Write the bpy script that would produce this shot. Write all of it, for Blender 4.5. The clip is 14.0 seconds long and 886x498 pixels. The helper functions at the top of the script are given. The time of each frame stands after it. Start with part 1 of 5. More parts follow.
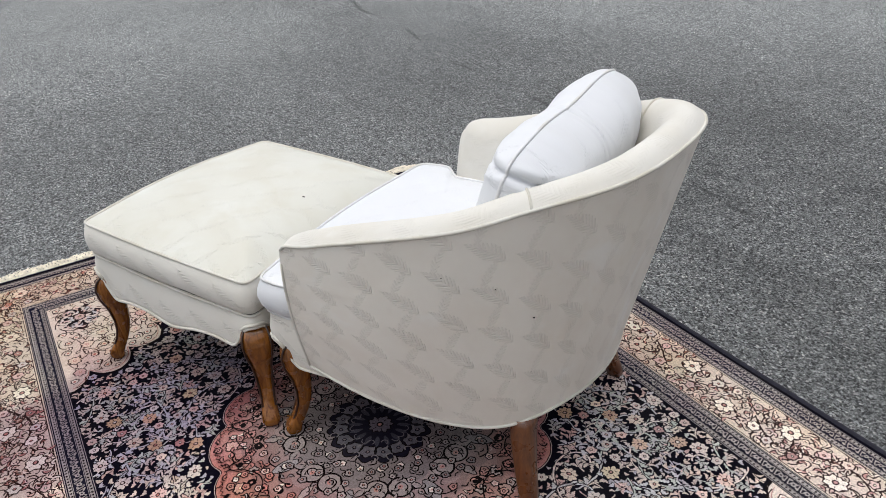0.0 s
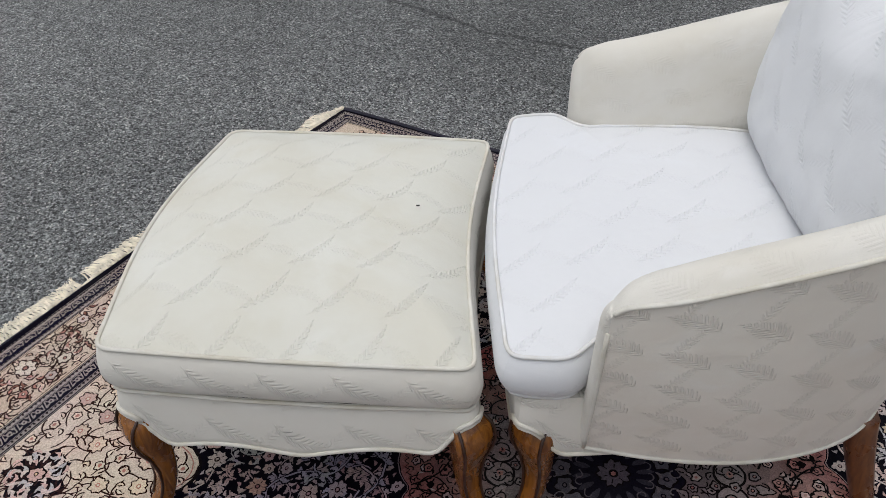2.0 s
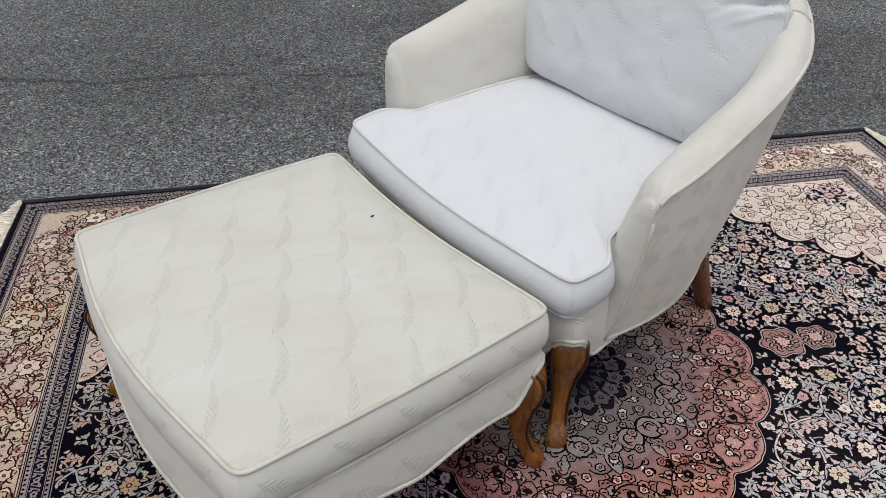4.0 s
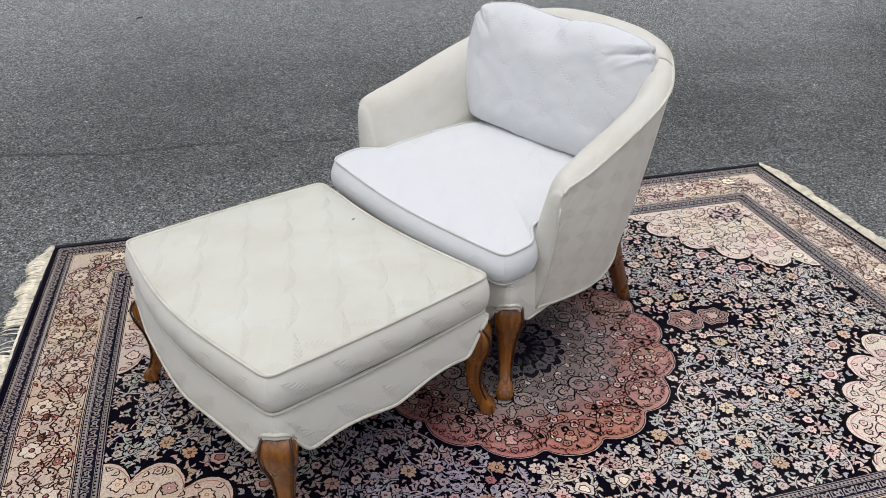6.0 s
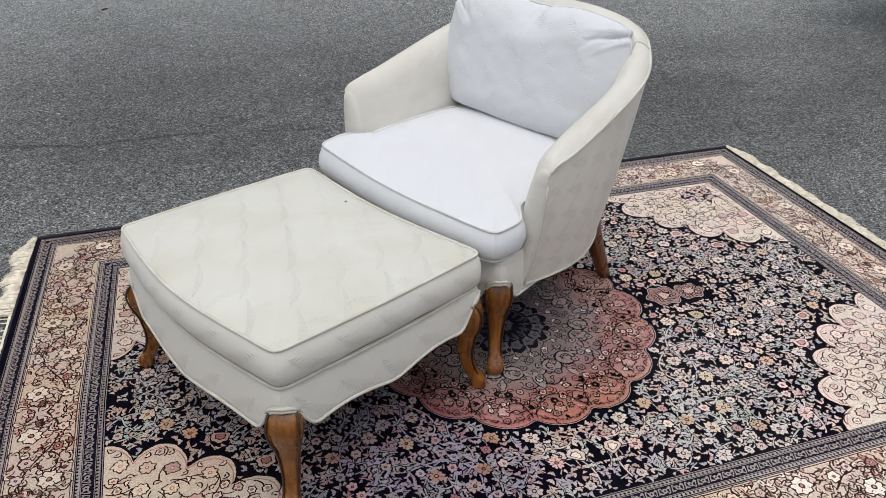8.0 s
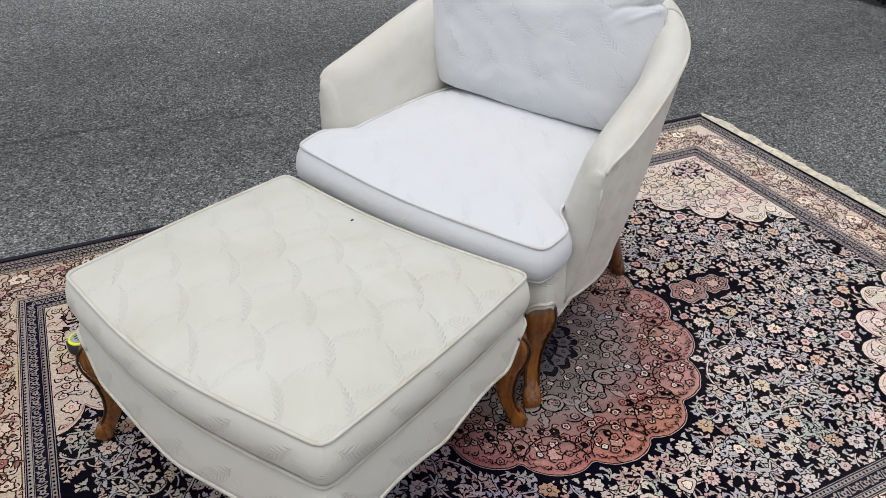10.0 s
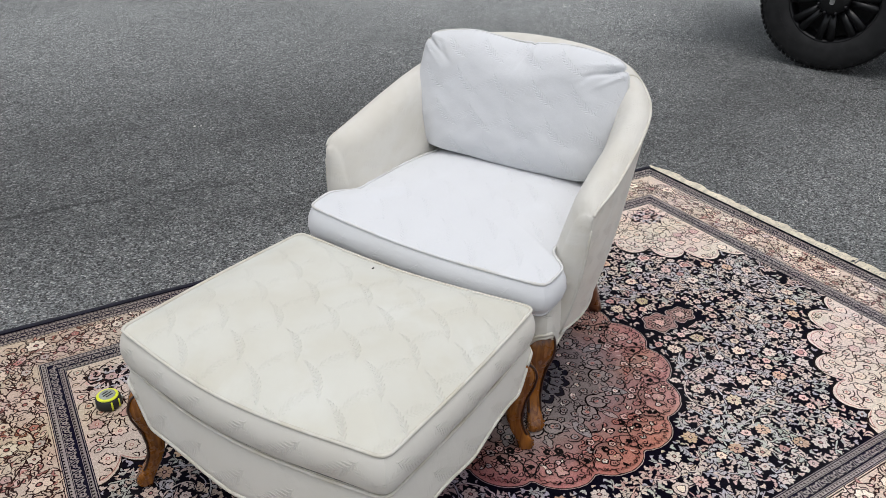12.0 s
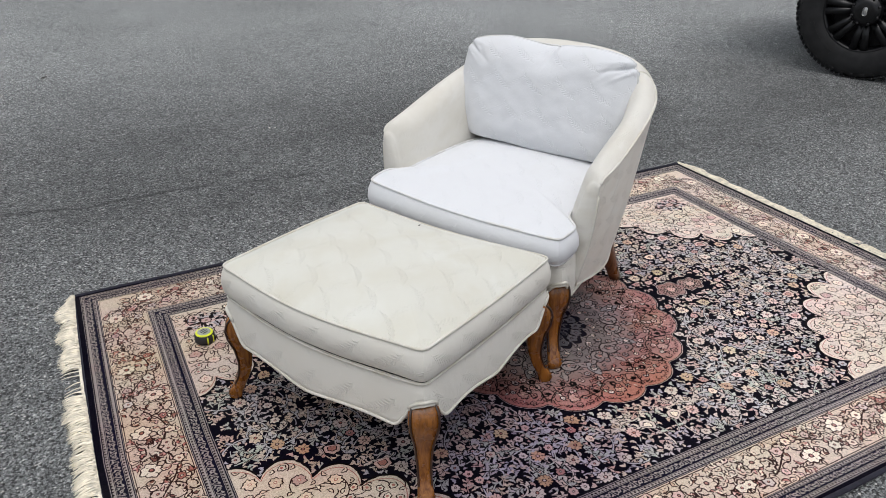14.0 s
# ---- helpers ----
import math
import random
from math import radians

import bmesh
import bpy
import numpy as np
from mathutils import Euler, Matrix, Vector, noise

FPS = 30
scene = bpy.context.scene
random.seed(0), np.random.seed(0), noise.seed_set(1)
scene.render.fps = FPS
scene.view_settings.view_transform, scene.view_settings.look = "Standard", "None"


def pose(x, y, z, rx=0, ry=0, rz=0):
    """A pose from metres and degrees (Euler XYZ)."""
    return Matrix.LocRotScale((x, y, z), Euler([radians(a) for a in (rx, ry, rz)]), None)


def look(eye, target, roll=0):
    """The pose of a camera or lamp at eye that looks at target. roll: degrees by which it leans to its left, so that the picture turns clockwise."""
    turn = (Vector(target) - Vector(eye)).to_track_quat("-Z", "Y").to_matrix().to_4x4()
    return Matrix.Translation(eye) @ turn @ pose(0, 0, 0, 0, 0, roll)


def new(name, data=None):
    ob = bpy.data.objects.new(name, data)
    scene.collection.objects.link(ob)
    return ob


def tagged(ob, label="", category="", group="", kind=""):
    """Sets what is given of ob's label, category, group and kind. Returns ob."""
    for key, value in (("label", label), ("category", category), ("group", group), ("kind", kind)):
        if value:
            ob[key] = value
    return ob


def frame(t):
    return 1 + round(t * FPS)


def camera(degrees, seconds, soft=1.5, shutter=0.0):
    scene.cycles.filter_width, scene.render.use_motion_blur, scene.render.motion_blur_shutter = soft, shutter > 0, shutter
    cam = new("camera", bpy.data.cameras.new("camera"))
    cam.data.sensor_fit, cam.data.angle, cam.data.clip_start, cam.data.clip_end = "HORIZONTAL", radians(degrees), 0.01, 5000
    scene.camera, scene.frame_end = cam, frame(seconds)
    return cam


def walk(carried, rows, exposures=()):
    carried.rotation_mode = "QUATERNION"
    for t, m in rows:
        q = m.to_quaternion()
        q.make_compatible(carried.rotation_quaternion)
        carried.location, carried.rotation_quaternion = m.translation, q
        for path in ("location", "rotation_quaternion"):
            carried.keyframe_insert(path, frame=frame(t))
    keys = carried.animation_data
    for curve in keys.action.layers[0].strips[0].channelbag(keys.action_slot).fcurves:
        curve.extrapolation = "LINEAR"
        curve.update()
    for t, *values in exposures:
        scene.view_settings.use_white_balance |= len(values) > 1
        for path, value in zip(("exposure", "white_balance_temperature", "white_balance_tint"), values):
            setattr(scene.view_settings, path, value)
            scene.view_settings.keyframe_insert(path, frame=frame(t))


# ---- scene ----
cam = camera(59.8, 14.0, soft=0.8)
PATH = [
    (0, (2.681, -1.493, 1.315), (1.173, -0.623, 0.331), -2.8),
    (0.5, (2.508, -1.569, 1.297), (1.08, -0.622, 0.265), -2.9),
    (1, (2.216, -1.677, 1.294), (0.92, -0.621, 0.197), -2.7),
    (1.5, (1.872, -1.718, 1.241), (0.755, -0.542, 0.071), -2.9),
    (2, (1.553, -1.804, 1.245), (0.696, -0.494, 0.0), -2.8),
    (2.5, (1.272, -1.901, 1.249), (0.749, -0.469, -0.045), -2.0),
    (3, (0.989, -1.876, 1.22), (0.847, -0.366, -0.084), -0.4),
    (3.5, (0.816, -1.909, 1.216), (0.992, -0.383, -0.064), 0.5),
    (4, (0.767, -2.041, 1.26), (1.127, -0.49, 0.05), 1.9),
    (4.2, (0.8, -2.119, 1.281), (1.182, -0.556, 0.093), 2.1),
    (6.3, (0.655, -2.541, 1.348), (1.124, -0.882, 0.334), 0.4),
    (6.5, (0.641, -2.552, 1.353), (1.125, -0.896, 0.34), 0.6),
    (7, (0.614, -2.572, 1.346), (1.118, -0.926, 0.328), 0.8),
    (7.5, (0.597, -2.585, 1.341), (1.124, -0.95, 0.316), 0.9),
    (7.7, (0.597, -2.581, 1.343), (1.129, -0.951, 0.313), 0.9),
    (9.8, (0.509, -2.187, 1.275), (1.239, -0.689, 0.17), 1.8),
    (10, (0.455, -2.129, 1.265), (1.227, -0.657, 0.153), 2.0),
    (10.5, (0.295, -2.047, 1.262), (1.159, -0.619, 0.161), 2.2),
    (11, (0.265, -2.023, 1.287), (1.2, -0.614, 0.22), 2.2),
    (11.5, (0.234, -2.078, 1.305), (1.196, -0.648, 0.289), 2.1),
    (12, (0.229, -2.222, 1.329), (1.172, -0.748, 0.361), 1.7),
    (12.5, (0.212, -2.404, 1.35), (1.111, -0.884, 0.41), 1.2),
    (13, (0.124, -2.52, 1.367), (0.98, -0.972, 0.435), 0.8),
    (13.5, (0.07, -2.596, 1.376), (0.902, -1.033, 0.446), 0.5),
    (14, (0.065, -2.615, 1.381), (0.889, -1.046, 0.454), 0.1),
]
EXPOSURES = [(0.0, 0.02), (1.5, -0.24), (3.5, -0.38), (6.5, -0.2), (10.5, -0.28), (14.0, -0.16)]
walk(cam, [(t, look(eye, target, roll)) for t, eye, target, roll in PATH], EXPOSURES)

# ------------------------------------------------------------------ world, sun, exposure
SUN_ROT, SUN_ELEV = 205.0, 80.0
world = bpy.data.worlds.new("sky")
scene.world = world
world.use_nodes = True
wn = world.node_tree
sky = wn.nodes.new("ShaderNodeTexSky")
sky.sky_type = "NISHITA"
sky.sun_disc = False
sky.sun_elevation = radians(SUN_ELEV)
sky.sun_rotation = radians(SUN_ROT)
sky.dust_density = 4.0
sky.air_density = 1.0
soft = wn.nodes.new("ShaderNodeHueSaturation")
soft.inputs["Saturation"].default_value = 0.3
wn.links.new(sky.outputs[0], soft.inputs["Color"])
wn.links.new(soft.outputs[0], wn.nodes["Background"].inputs["Color"])
wn.nodes["Background"].inputs["Strength"].default_value = 0.182
sun = new("sun", bpy.data.lights.new("sun", "SUN"))
sun.data.energy = 0.92
sun.data.angle = radians(75)
sun.data.color = (0.985, 0.99, 1.0)
sd = Vector((math.sin(radians(SUN_ROT)) * math.cos(radians(SUN_ELEV)), math.cos(radians(SUN_ROT)) * math.cos(radians(SUN_ELEV)), math.sin(radians(SUN_ELEV))))
sun.matrix_world = look(sd * 20, (0, 0, 0))

# ------------------------------------------------------------------ node helpers


class Mat:
    """A node material with a principled surface and short helpers."""

    def __init__(self, name, rough=0.8, metal=0.0, colour=(0.5, 0.5, 0.5)):
        self.m = bpy.data.materials.new(name)
        self.m.use_nodes = True
        self.t = self.m.node_tree
        self.b = self.t.nodes["Principled BSDF"]
        self.b.inputs["Roughness"].default_value = rough
        self.b.inputs["Metallic"].default_value = metal
        self.b.inputs["Base Color"].default_value = (*colour, 1)

    def n(self, kind, **kw):
        node = self.t.nodes.new(kind)
        for k, v in kw.items():
            node.inputs[k].default_value = v
        return node

    def link(self, a, b):
        self.t.links.new(a, b)

    def put(self, sock, v):
        if isinstance(v, bpy.types.NodeSocket):
            self.link(v, sock)
        else:
            sock.default_value = v

    def math(self, op, a, b=0.0, c=0.0):
        node = self.t.nodes.new("ShaderNodeMath")
        node.operation = op
        for i, v in enumerate((a, b, c)):
            self.put(node.inputs[i], v)
        return node.outputs[0]

    def ramp(self, v, lo, hi, a=0.0, b=1.0):
        node = self.t.nodes.new("ShaderNodeMapRange")
        node.interpolation_type = "SMOOTHSTEP"
        for i, w in enumerate((v, lo, hi, a, b)):
            self.put(node.inputs[i], w)
        return node.outputs[0]

    def mix(self, f, a, b, blend="MIX"):
        node = self.t.nodes.new("ShaderNodeMix")
        node.data_type = "RGBA"
        node.blend_type = blend
        self.put(node.inputs[0], f)
        self.put(node.inputs[6], a if isinstance(a, bpy.types.NodeSocket) else (*a, 1))
        self.put(node.inputs[7], b if isinstance(b, bpy.types.NodeSocket) else (*b, 1))
        return node.outputs[2]

    def coord(self, which="Object"):
        return self.t.nodes.new("ShaderNodeTexCoord").outputs[which]

    def noise(self, vec, scale, detail=4.0, rough=0.55, dist=0.0):
        node = self.n("ShaderNodeTexNoise", Scale=scale, Detail=detail, Roughness=rough, Distortion=dist)
        self.link(vec, node.inputs["Vector"])
        return node.outputs[0]

    def voronoi(self, vec, scale, feature="F1", rnd=1.0):
        node = self.n("ShaderNodeTexVoronoi", Scale=scale, Randomness=rnd)
        node.feature = feature
        self.link(vec, node.inputs["Vector"])
        return node

    def split(self, vec):
        node = self.t.nodes.new("ShaderNodeSeparateXYZ")
        self.link(vec, node.inputs[0])
        return node.outputs

    def scaled(self, vec, s):
        node = self.t.nodes.new("ShaderNodeMapping")
        node.inputs["Scale"].default_value = s
        self.link(vec, node.inputs["Vector"])
        return node.outputs[0]

    def bump(self, h, strength=0.5, dist=0.002, below=None):
        node = self.n("ShaderNodeBump", Strength=strength, Distance=dist)
        self.link(h, node.inputs["Height"])
        if below is not None:
            self.link(below, node.inputs["Normal"])
        self.link(node.outputs[0], self.b.inputs["Normal"])
        return node.outputs[0]

    def colour(self, c):
        self.put(self.b.inputs["Base Color"], c)


# ------------------------------------------------------------------ materials

def asphalt():
    m = Mat("asphalt", 0.85)
    p = m.coord()
    x, y, _ = m.split(p)
    grain = m.voronoi(p, 185.0)
    chips = m.voronoi(p, 90.0)
    fine = m.noise(p, 330.0, 3.0, 0.8)
    mid = m.noise(p, 105.0, 4.0, 0.7)
    clump = m.noise(p, 22.0, 3.0, 0.6)
    large = m.noise(p, 0.60, 5.0, 0.6)
    stain = m.noise(m.scaled(p, (0.5, 1.1, 1)), 1.6, 5.0, 0.62, 0.4)
    wander = m.noise(p, 1.7, 3.0, 0.5)
    c = m.mix(m.ramp(fine, 0.36, 0.66), (0.035, 0.0372, 0.038), (0.306, 0.321, 0.320))
    stone = m.split(grain.outputs["Color"])[0]
    chip = m.split(chips.outputs["Color"])[1]
    c = m.mix(m.ramp(stone, 0.76, 0.90, 0.0, 0.80), c, (0.375, 0.385, 0.378))
    c = m.mix(m.ramp(stone, 0.965, 0.985, 0.0, 0.95), c, (0.52, 0.51, 0.49))
    c = m.mix(m.ramp(stone, 0.36, 0.16, 0.0, 0.88), c, (0.018, 0.018, 0.019))
    c = m.mix(m.math("MULTIPLY", m.ramp(chip, 0.955, 0.985), m.ramp(chips.outputs["Distance"], 0.45, 0.30)), c, (0.40, 0.39, 0.375))
    k = m.math("MULTIPLY", m.ramp(mid, 0.34, 0.68, 0.56, 1.50), m.ramp(clump, 0.32, 0.70, 0.88, 1.12))
    k = m.math("MULTIPLY", k, m.ramp(large, 0.36, 0.68, 1.07, 0.90))
    # the newer, darker lane behind the rug, and the joint where it was laid against the old one
    side = m.math("ADD", m.math("SUBTRACT", y, m.math("SUBTRACT", 0.84, m.math("MULTIPLY", x, 0.11))), m.math("MULTIPLY", m.math("SUBTRACT", wander, 0.5), 0.30))
    lane = m.math("MULTIPLY", m.math("MULTIPLY", m.ramp(side, -0.95, -0.10), m.ramp(x, -0.7, 0.6, 0.45, 1.0)), m.ramp(side, 1.9, 0.1))
    lane = m.math("MULTIPLY", lane, m.ramp(stain, 0.36, 0.60, 0.45, 1.0))
    k = m.math("MULTIPLY", k, m.math("SUBTRACT", 1.0, m.math("MULTIPLY", lane, 0.44)))
    joint = m.math("MULTIPLY", m.ramp(m.math("ABSOLUTE", side), 0.020, 0.004), m.math("MULTIPLY", m.ramp(stain, 0.42, 0.52), m.ramp(x, 2.4, 1.7)))
    k = m.math("MULTIPLY", k, m.math("SUBTRACT", 1.0, m.math("MULTIPLY", joint, 0.55)))
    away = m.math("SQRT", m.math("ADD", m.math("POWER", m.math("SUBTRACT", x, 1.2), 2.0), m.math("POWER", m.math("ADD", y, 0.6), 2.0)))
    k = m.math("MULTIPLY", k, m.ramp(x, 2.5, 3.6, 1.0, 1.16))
    # grazing sheen painted into the colour: asphalt pales away from the rug
    far_sheen = m.math("MULTIPLY", m.ramp(away, 2.2, 5.0), m.ramp(stain, 0.30, 0.62, 1.0, 0.80))
    k = m.math("MULTIPLY", k, m.math("ADD", 0.97, m.math("MULTIPLY", far_sheen, 0.62)))
    grey = m.t.nodes.new("ShaderNodeCombineColor")
    for i in range(3):
        m.link(k, grey.inputs[i])
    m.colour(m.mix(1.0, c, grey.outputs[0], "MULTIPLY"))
    h = m.math("ADD", m.math("MULTIPLY", grain.outputs["Distance"], -0.8), m.math("MULTIPLY", mid, 0.9))
    m.bump(h, 1.0, 0.007)
    return m.m


def fabric(name, tone, tone2, relief=1.0, turn=0.62, pitch=0.112, run=0.094, show=0.10, stain=0.5, second=0.6, solid=0.4, wide=0.0165, half=0.047, bend=0.006):
    """Woven upholstery with raised fern sprigs in a zigzag; its map is in metres."""
    m = Mat(name, 0.92)
    m.b.inputs["Sheen Weight"].default_value = 0.15
    uv = m.coord("UV")
    wob = m.noise(uv, 6.0, 2.0)
    u, v, _ = m.split(uv)
    tick = 0.0098

    def sprigs(du, dv, lean, half, wide, bend):
        """One sprig with a stem and slanted leaflets in each cell of a staggered lattice."""
        row = m.math("FLOOR", m.math("DIVIDE", m.math("ADD", v, dv), run))
        cv = m.math("MULTIPLY", m.math("SUBTRACT", m.math("FRACT", m.math("DIVIDE", m.math("ADD", v, dv), run)), 0.5), run)
        us = m.math("DIVIDE", m.math("ADD", u, m.math("ADD", du, m.math("MULTIPLY", m.math("MODULO", m.math("ABSOLUTE", row), 2.0), pitch * 0.5))), pitch)
        cu = m.math("MULTIPLY", m.math("SUBTRACT", m.math("FRACT", us), 0.5), pitch)
        ca, sa = math.cos(lean), math.sin(lean)
        a = m.math("ADD", m.math("MULTIPLY", cu, ca), m.math("MULTIPLY", cv, sa))
        b = m.math("SUBTRACT", m.math("MULTIPLY", cv, ca), m.math("MULTIPLY", cu, sa))
        t = m.math("DIVIDE", a, half)
        b = m.math("ADD", m.math("SUBTRACT", b, m.math("MULTIPLY", m.math("MULTIPLY", t, t), bend)), m.math("MULTIPLY", m.math("SUBTRACT", wob, 0.5), 0.012))
        d = m.math("ABSOLUTE", b)
        leaflet = m.math("SINE", m.math("MULTIPLY", m.math("SUBTRACT", a, m.math("MULTIPLY", d, 1.15)), 2 * math.pi / tick))
        w = m.math("MULTIPLY", m.math("MAXIMUM", m.math("SUBTRACT", 1.0, m.math("MULTIPLY", t, t)), 0.0), m.math("MULTIPLY_ADD", t, -0.35 * wide, wide))
        w = m.math("MULTIPLY", w, m.ramp(leaflet, -1.0, 1.0, 0.62, 1.12))
        inside = m.math("MULTIPLY", m.ramp(m.math("SUBTRACT", d, w), 0.0006, -0.0014), m.ramp(m.math("ABSOLUTE", t), 1.0, 0.90))
        rib = m.math("MULTIPLY", m.ramp(d, 0.0020, 0.0008), m.ramp(m.math("ABSOLUTE", t), 1.12, 1.0))
        return inside, m.math("MAXIMUM", m.math("MULTIPLY", inside, m.ramp(leaflet, -0.65, 0.35)), m.math("MULTIPLY", rib, 0.25))
    m1, s1 = sprigs(0.0, 0.0, turn, half, wide, bend)
    m2, s2 = sprigs(pitch * 0.5, 0.0, turn - 1.30 if turn > 0 else turn + 1.30, 0.046, 0.0085, -0.005)
    mask = m.math("MAXIMUM", m1, m.math("MULTIPLY", m2, second))
    sprig = m.math("MAXIMUM", s1, m.math("MULTIPLY", s2, second))
    weave = m.noise(uv, 420.0, 2.0)
    fuzz = m.noise(uv, 900.0, 2.0)
    pucker = m.noise(uv, 22.0, 3.0, 0.5)
    sag = m.noise(m.scaled(uv, (1.0, 0.6, 1.0)), 8.0, 3.0, 0.5, 0.3)
    lump = m.noise(uv, 7.0, 3.0)
    c = m.mix(m.ramp(lump, 0.38, 0.68, 0.0, stain), tone, tone2)
    spots = m.noise(uv, 3.1, 5.0, 0.65, 0.6)
    c = m.mix(m.ramp(spots, 0.54, 0.74, 0.0, stain * 0.6), c, tuple(a * b for a, b in zip(tone2, (0.92, 0.895, 0.82))))
    bleached = m.noise(m.scaled(uv, (1.0, 1.3, 1.0)), 5.2, 4.0, 0.6, 0.4)
    c = m.mix(m.ramp(bleached, 0.56, 0.72, 0.0, stain * 0.7), c, tuple(min(0.8, a * b) for a, b in zip(tone, (1.10, 1.12, 1.17))))
    c = m.mix(m.math("MULTIPLY", fuzz, 0.10), c, tuple(a * 0.8 for a in tone))
    c = m.mix(m.math("MULTIPLY", mask, show * solid), c, tuple(a * 0.66 for a in tone2))
    c = m.mix(m.math("MULTIPLY", sprig, show), c, tuple(a * 0.66 for a in tone2))
    m.colour(c)
    h = m.math("ADD", m.math("MULTIPLY", sprig, 0.55 * relief), m.math("MULTIPLY", weave, 0.10))
    h = m.math("ADD", h, m.math("MULTIPLY", pucker, 0.9))
    h = m.math("ADD", h, m.math("MULTIPLY", sag, 1.6))
    m.bump(h, 0.85, 0.0026)
    return m.m


def welt(name, tone):
    m = Mat(name, 0.9)
    p = m.coord()
    m.colour(m.mix(m.ramp(m.noise(p, 14.0, 4.0), 0.35, 0.7), tone, tuple(a * b for a, b in zip(tone, (0.86, 0.83, 0.76)))))
    m.bump(m.noise(p, 500.0, 2.0), 0.3, 0.001)
    return m.m


def wood(name, light, dark, rough=0.32):
    m = Mat(name, rough)
    m.b.inputs["Coat Weight"].default_value = 0.35
    m.b.inputs["Coat Roughness"].default_value = 0.14
    p = m.coord()
    g = m.noise(m.scaled(p, (46, 46, 5)), 1.6, 6.0, 0.65, 1.2)
    s = m.noise(p, 24.0, 3.0)
    c = m.mix(m.ramp(g, 0.32, 0.70), light, dark)
    c = m.mix(m.ramp(s, 0.5, 0.8, 0.0, 0.6), c, tuple(a * 0.45 for a in dark))
    m.colour(c)
    m.put(m.b.inputs["Roughness"], m.ramp(s, 0.3, 0.8, rough - 0.08, rough + 0.18))
    m.bump(g, 0.15, 0.001)
    return m.m


def rug_wool():
    """Knotted pile; the colours of the pattern come with the mesh."""
    m = Mat("knotted_wool", 0.95)
    m.b.inputs["Specular IOR Level"].default_value = 0.04
    p = m.coord()
    a = m.t.nodes.new("ShaderNodeAttribute")
    a.attribute_name = "dye"
    wear = m.noise(p, 3.2, 5.0, 0.6)
    knots = m.noise(p, 330.0, 2.0, 0.6)
    abrash = m.noise(m.scaled(p, (1.0, 5.0, 1.0)), 1.6, 4.0, 0.6)
    tint = m.n("ShaderNodeTexNoise", Scale=7.0, Detail=3.0)
    m.link(p, tint.inputs["Vector"])
    c = m.mix(0.08, a.outputs["Color"], m.mix(1.0, a.outputs["Color"], m.mix(1.0, tint.outputs["Color"], (0.5, 0.5, 0.5), "DIVIDE"), "MULTIPLY"))
    c = m.mix(m.ramp(wear, 0.42, 0.75, 0.0, 0.015), c, (0.45, 0.40, 0.39))
    hue = m.n("ShaderNodeHueSaturation")
    m.put(hue.inputs["Hue"], m.ramp(abrash, 0.3, 0.7, 0.490, 0.514))
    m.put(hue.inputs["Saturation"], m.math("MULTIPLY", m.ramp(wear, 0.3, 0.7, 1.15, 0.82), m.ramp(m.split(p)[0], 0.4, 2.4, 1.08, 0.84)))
    # sheen of the leaning pile painted in: value rises along the rug's length
    nap_sheen = m.ramp(m.math("ADD", m.split(p)[0], m.math("MULTIPLY", m.math("SUBTRACT", wear, 0.5), 0.9)), 0.3, 2.1, 0.82, 1.16)
    m.put(hue.inputs["Value"], m.math("MULTIPLY", m.ramp(knots, 0.25, 0.75, 0.76, 1.36), nap_sheen))
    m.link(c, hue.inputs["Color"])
    # purplish dye band across one side of the field, with ottoman's shade painted in
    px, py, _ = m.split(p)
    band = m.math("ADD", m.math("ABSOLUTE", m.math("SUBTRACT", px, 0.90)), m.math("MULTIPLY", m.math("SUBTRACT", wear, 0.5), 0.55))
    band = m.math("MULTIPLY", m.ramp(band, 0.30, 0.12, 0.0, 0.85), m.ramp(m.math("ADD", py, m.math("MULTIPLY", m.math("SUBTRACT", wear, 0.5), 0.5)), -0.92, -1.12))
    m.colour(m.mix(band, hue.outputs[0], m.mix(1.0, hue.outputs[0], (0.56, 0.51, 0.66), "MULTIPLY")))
    m.bump(m.math("ADD", knots, m.math("MULTIPLY", m.noise(p, 40.0, 3.0), 0.5)), 0.6, 0.003)
    return m.m


def plain(name, c, rough=0.5, metal=0.0, var=0.25, scale=30.0, bump=0.15):
    m = Mat(name, rough, metal)
    p = m.coord()
    n = m.noise(p, scale, 5.0)
    m.colour(m.mix(m.ramp(n, 0.3, 0.7), tuple(a * (1 - var) for a in c), tuple(a * (1 + var) for a in c)))
    m.bump(m.noise(p, scale * 8, 3.0), bump, 0.001)
    return m.m


ASPHALT = asphalt()
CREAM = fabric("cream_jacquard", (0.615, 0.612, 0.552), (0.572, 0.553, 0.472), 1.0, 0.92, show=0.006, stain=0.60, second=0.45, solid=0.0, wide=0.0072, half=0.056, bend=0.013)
# same cream cloth, lightened so upright faces carry side light in their colour
CREAM_SIDE_LIT = fabric("cream_jacquard_sides_lit", (0.692, 0.674, 0.618), (0.658, 0.630, 0.560), 1.4, -0.42, pitch=0.112, run=0.090, show=0.085, second=0.3, solid=0.45, wide=0.0130, half=0.050, bend=0.012)
CREAM_PLAIN = fabric("cream_plain_weave", (0.655, 0.638, 0.588), (0.610, 0.583, 0.515), 0.25, 0.62, show=0.03, stain=0.7)
WHITE = fabric("white_jacquard", (0.660, 0.674, 0.695), (0.638, 0.652, 0.677), 0.65, 0.72, show=0.004, stain=0.35, second=0.3, solid=0.0, wide=0.0085, half=0.052, bend=0.010)
CREAM_WELT = welt("cream_welt", (0.632, 0.618, 0.565))
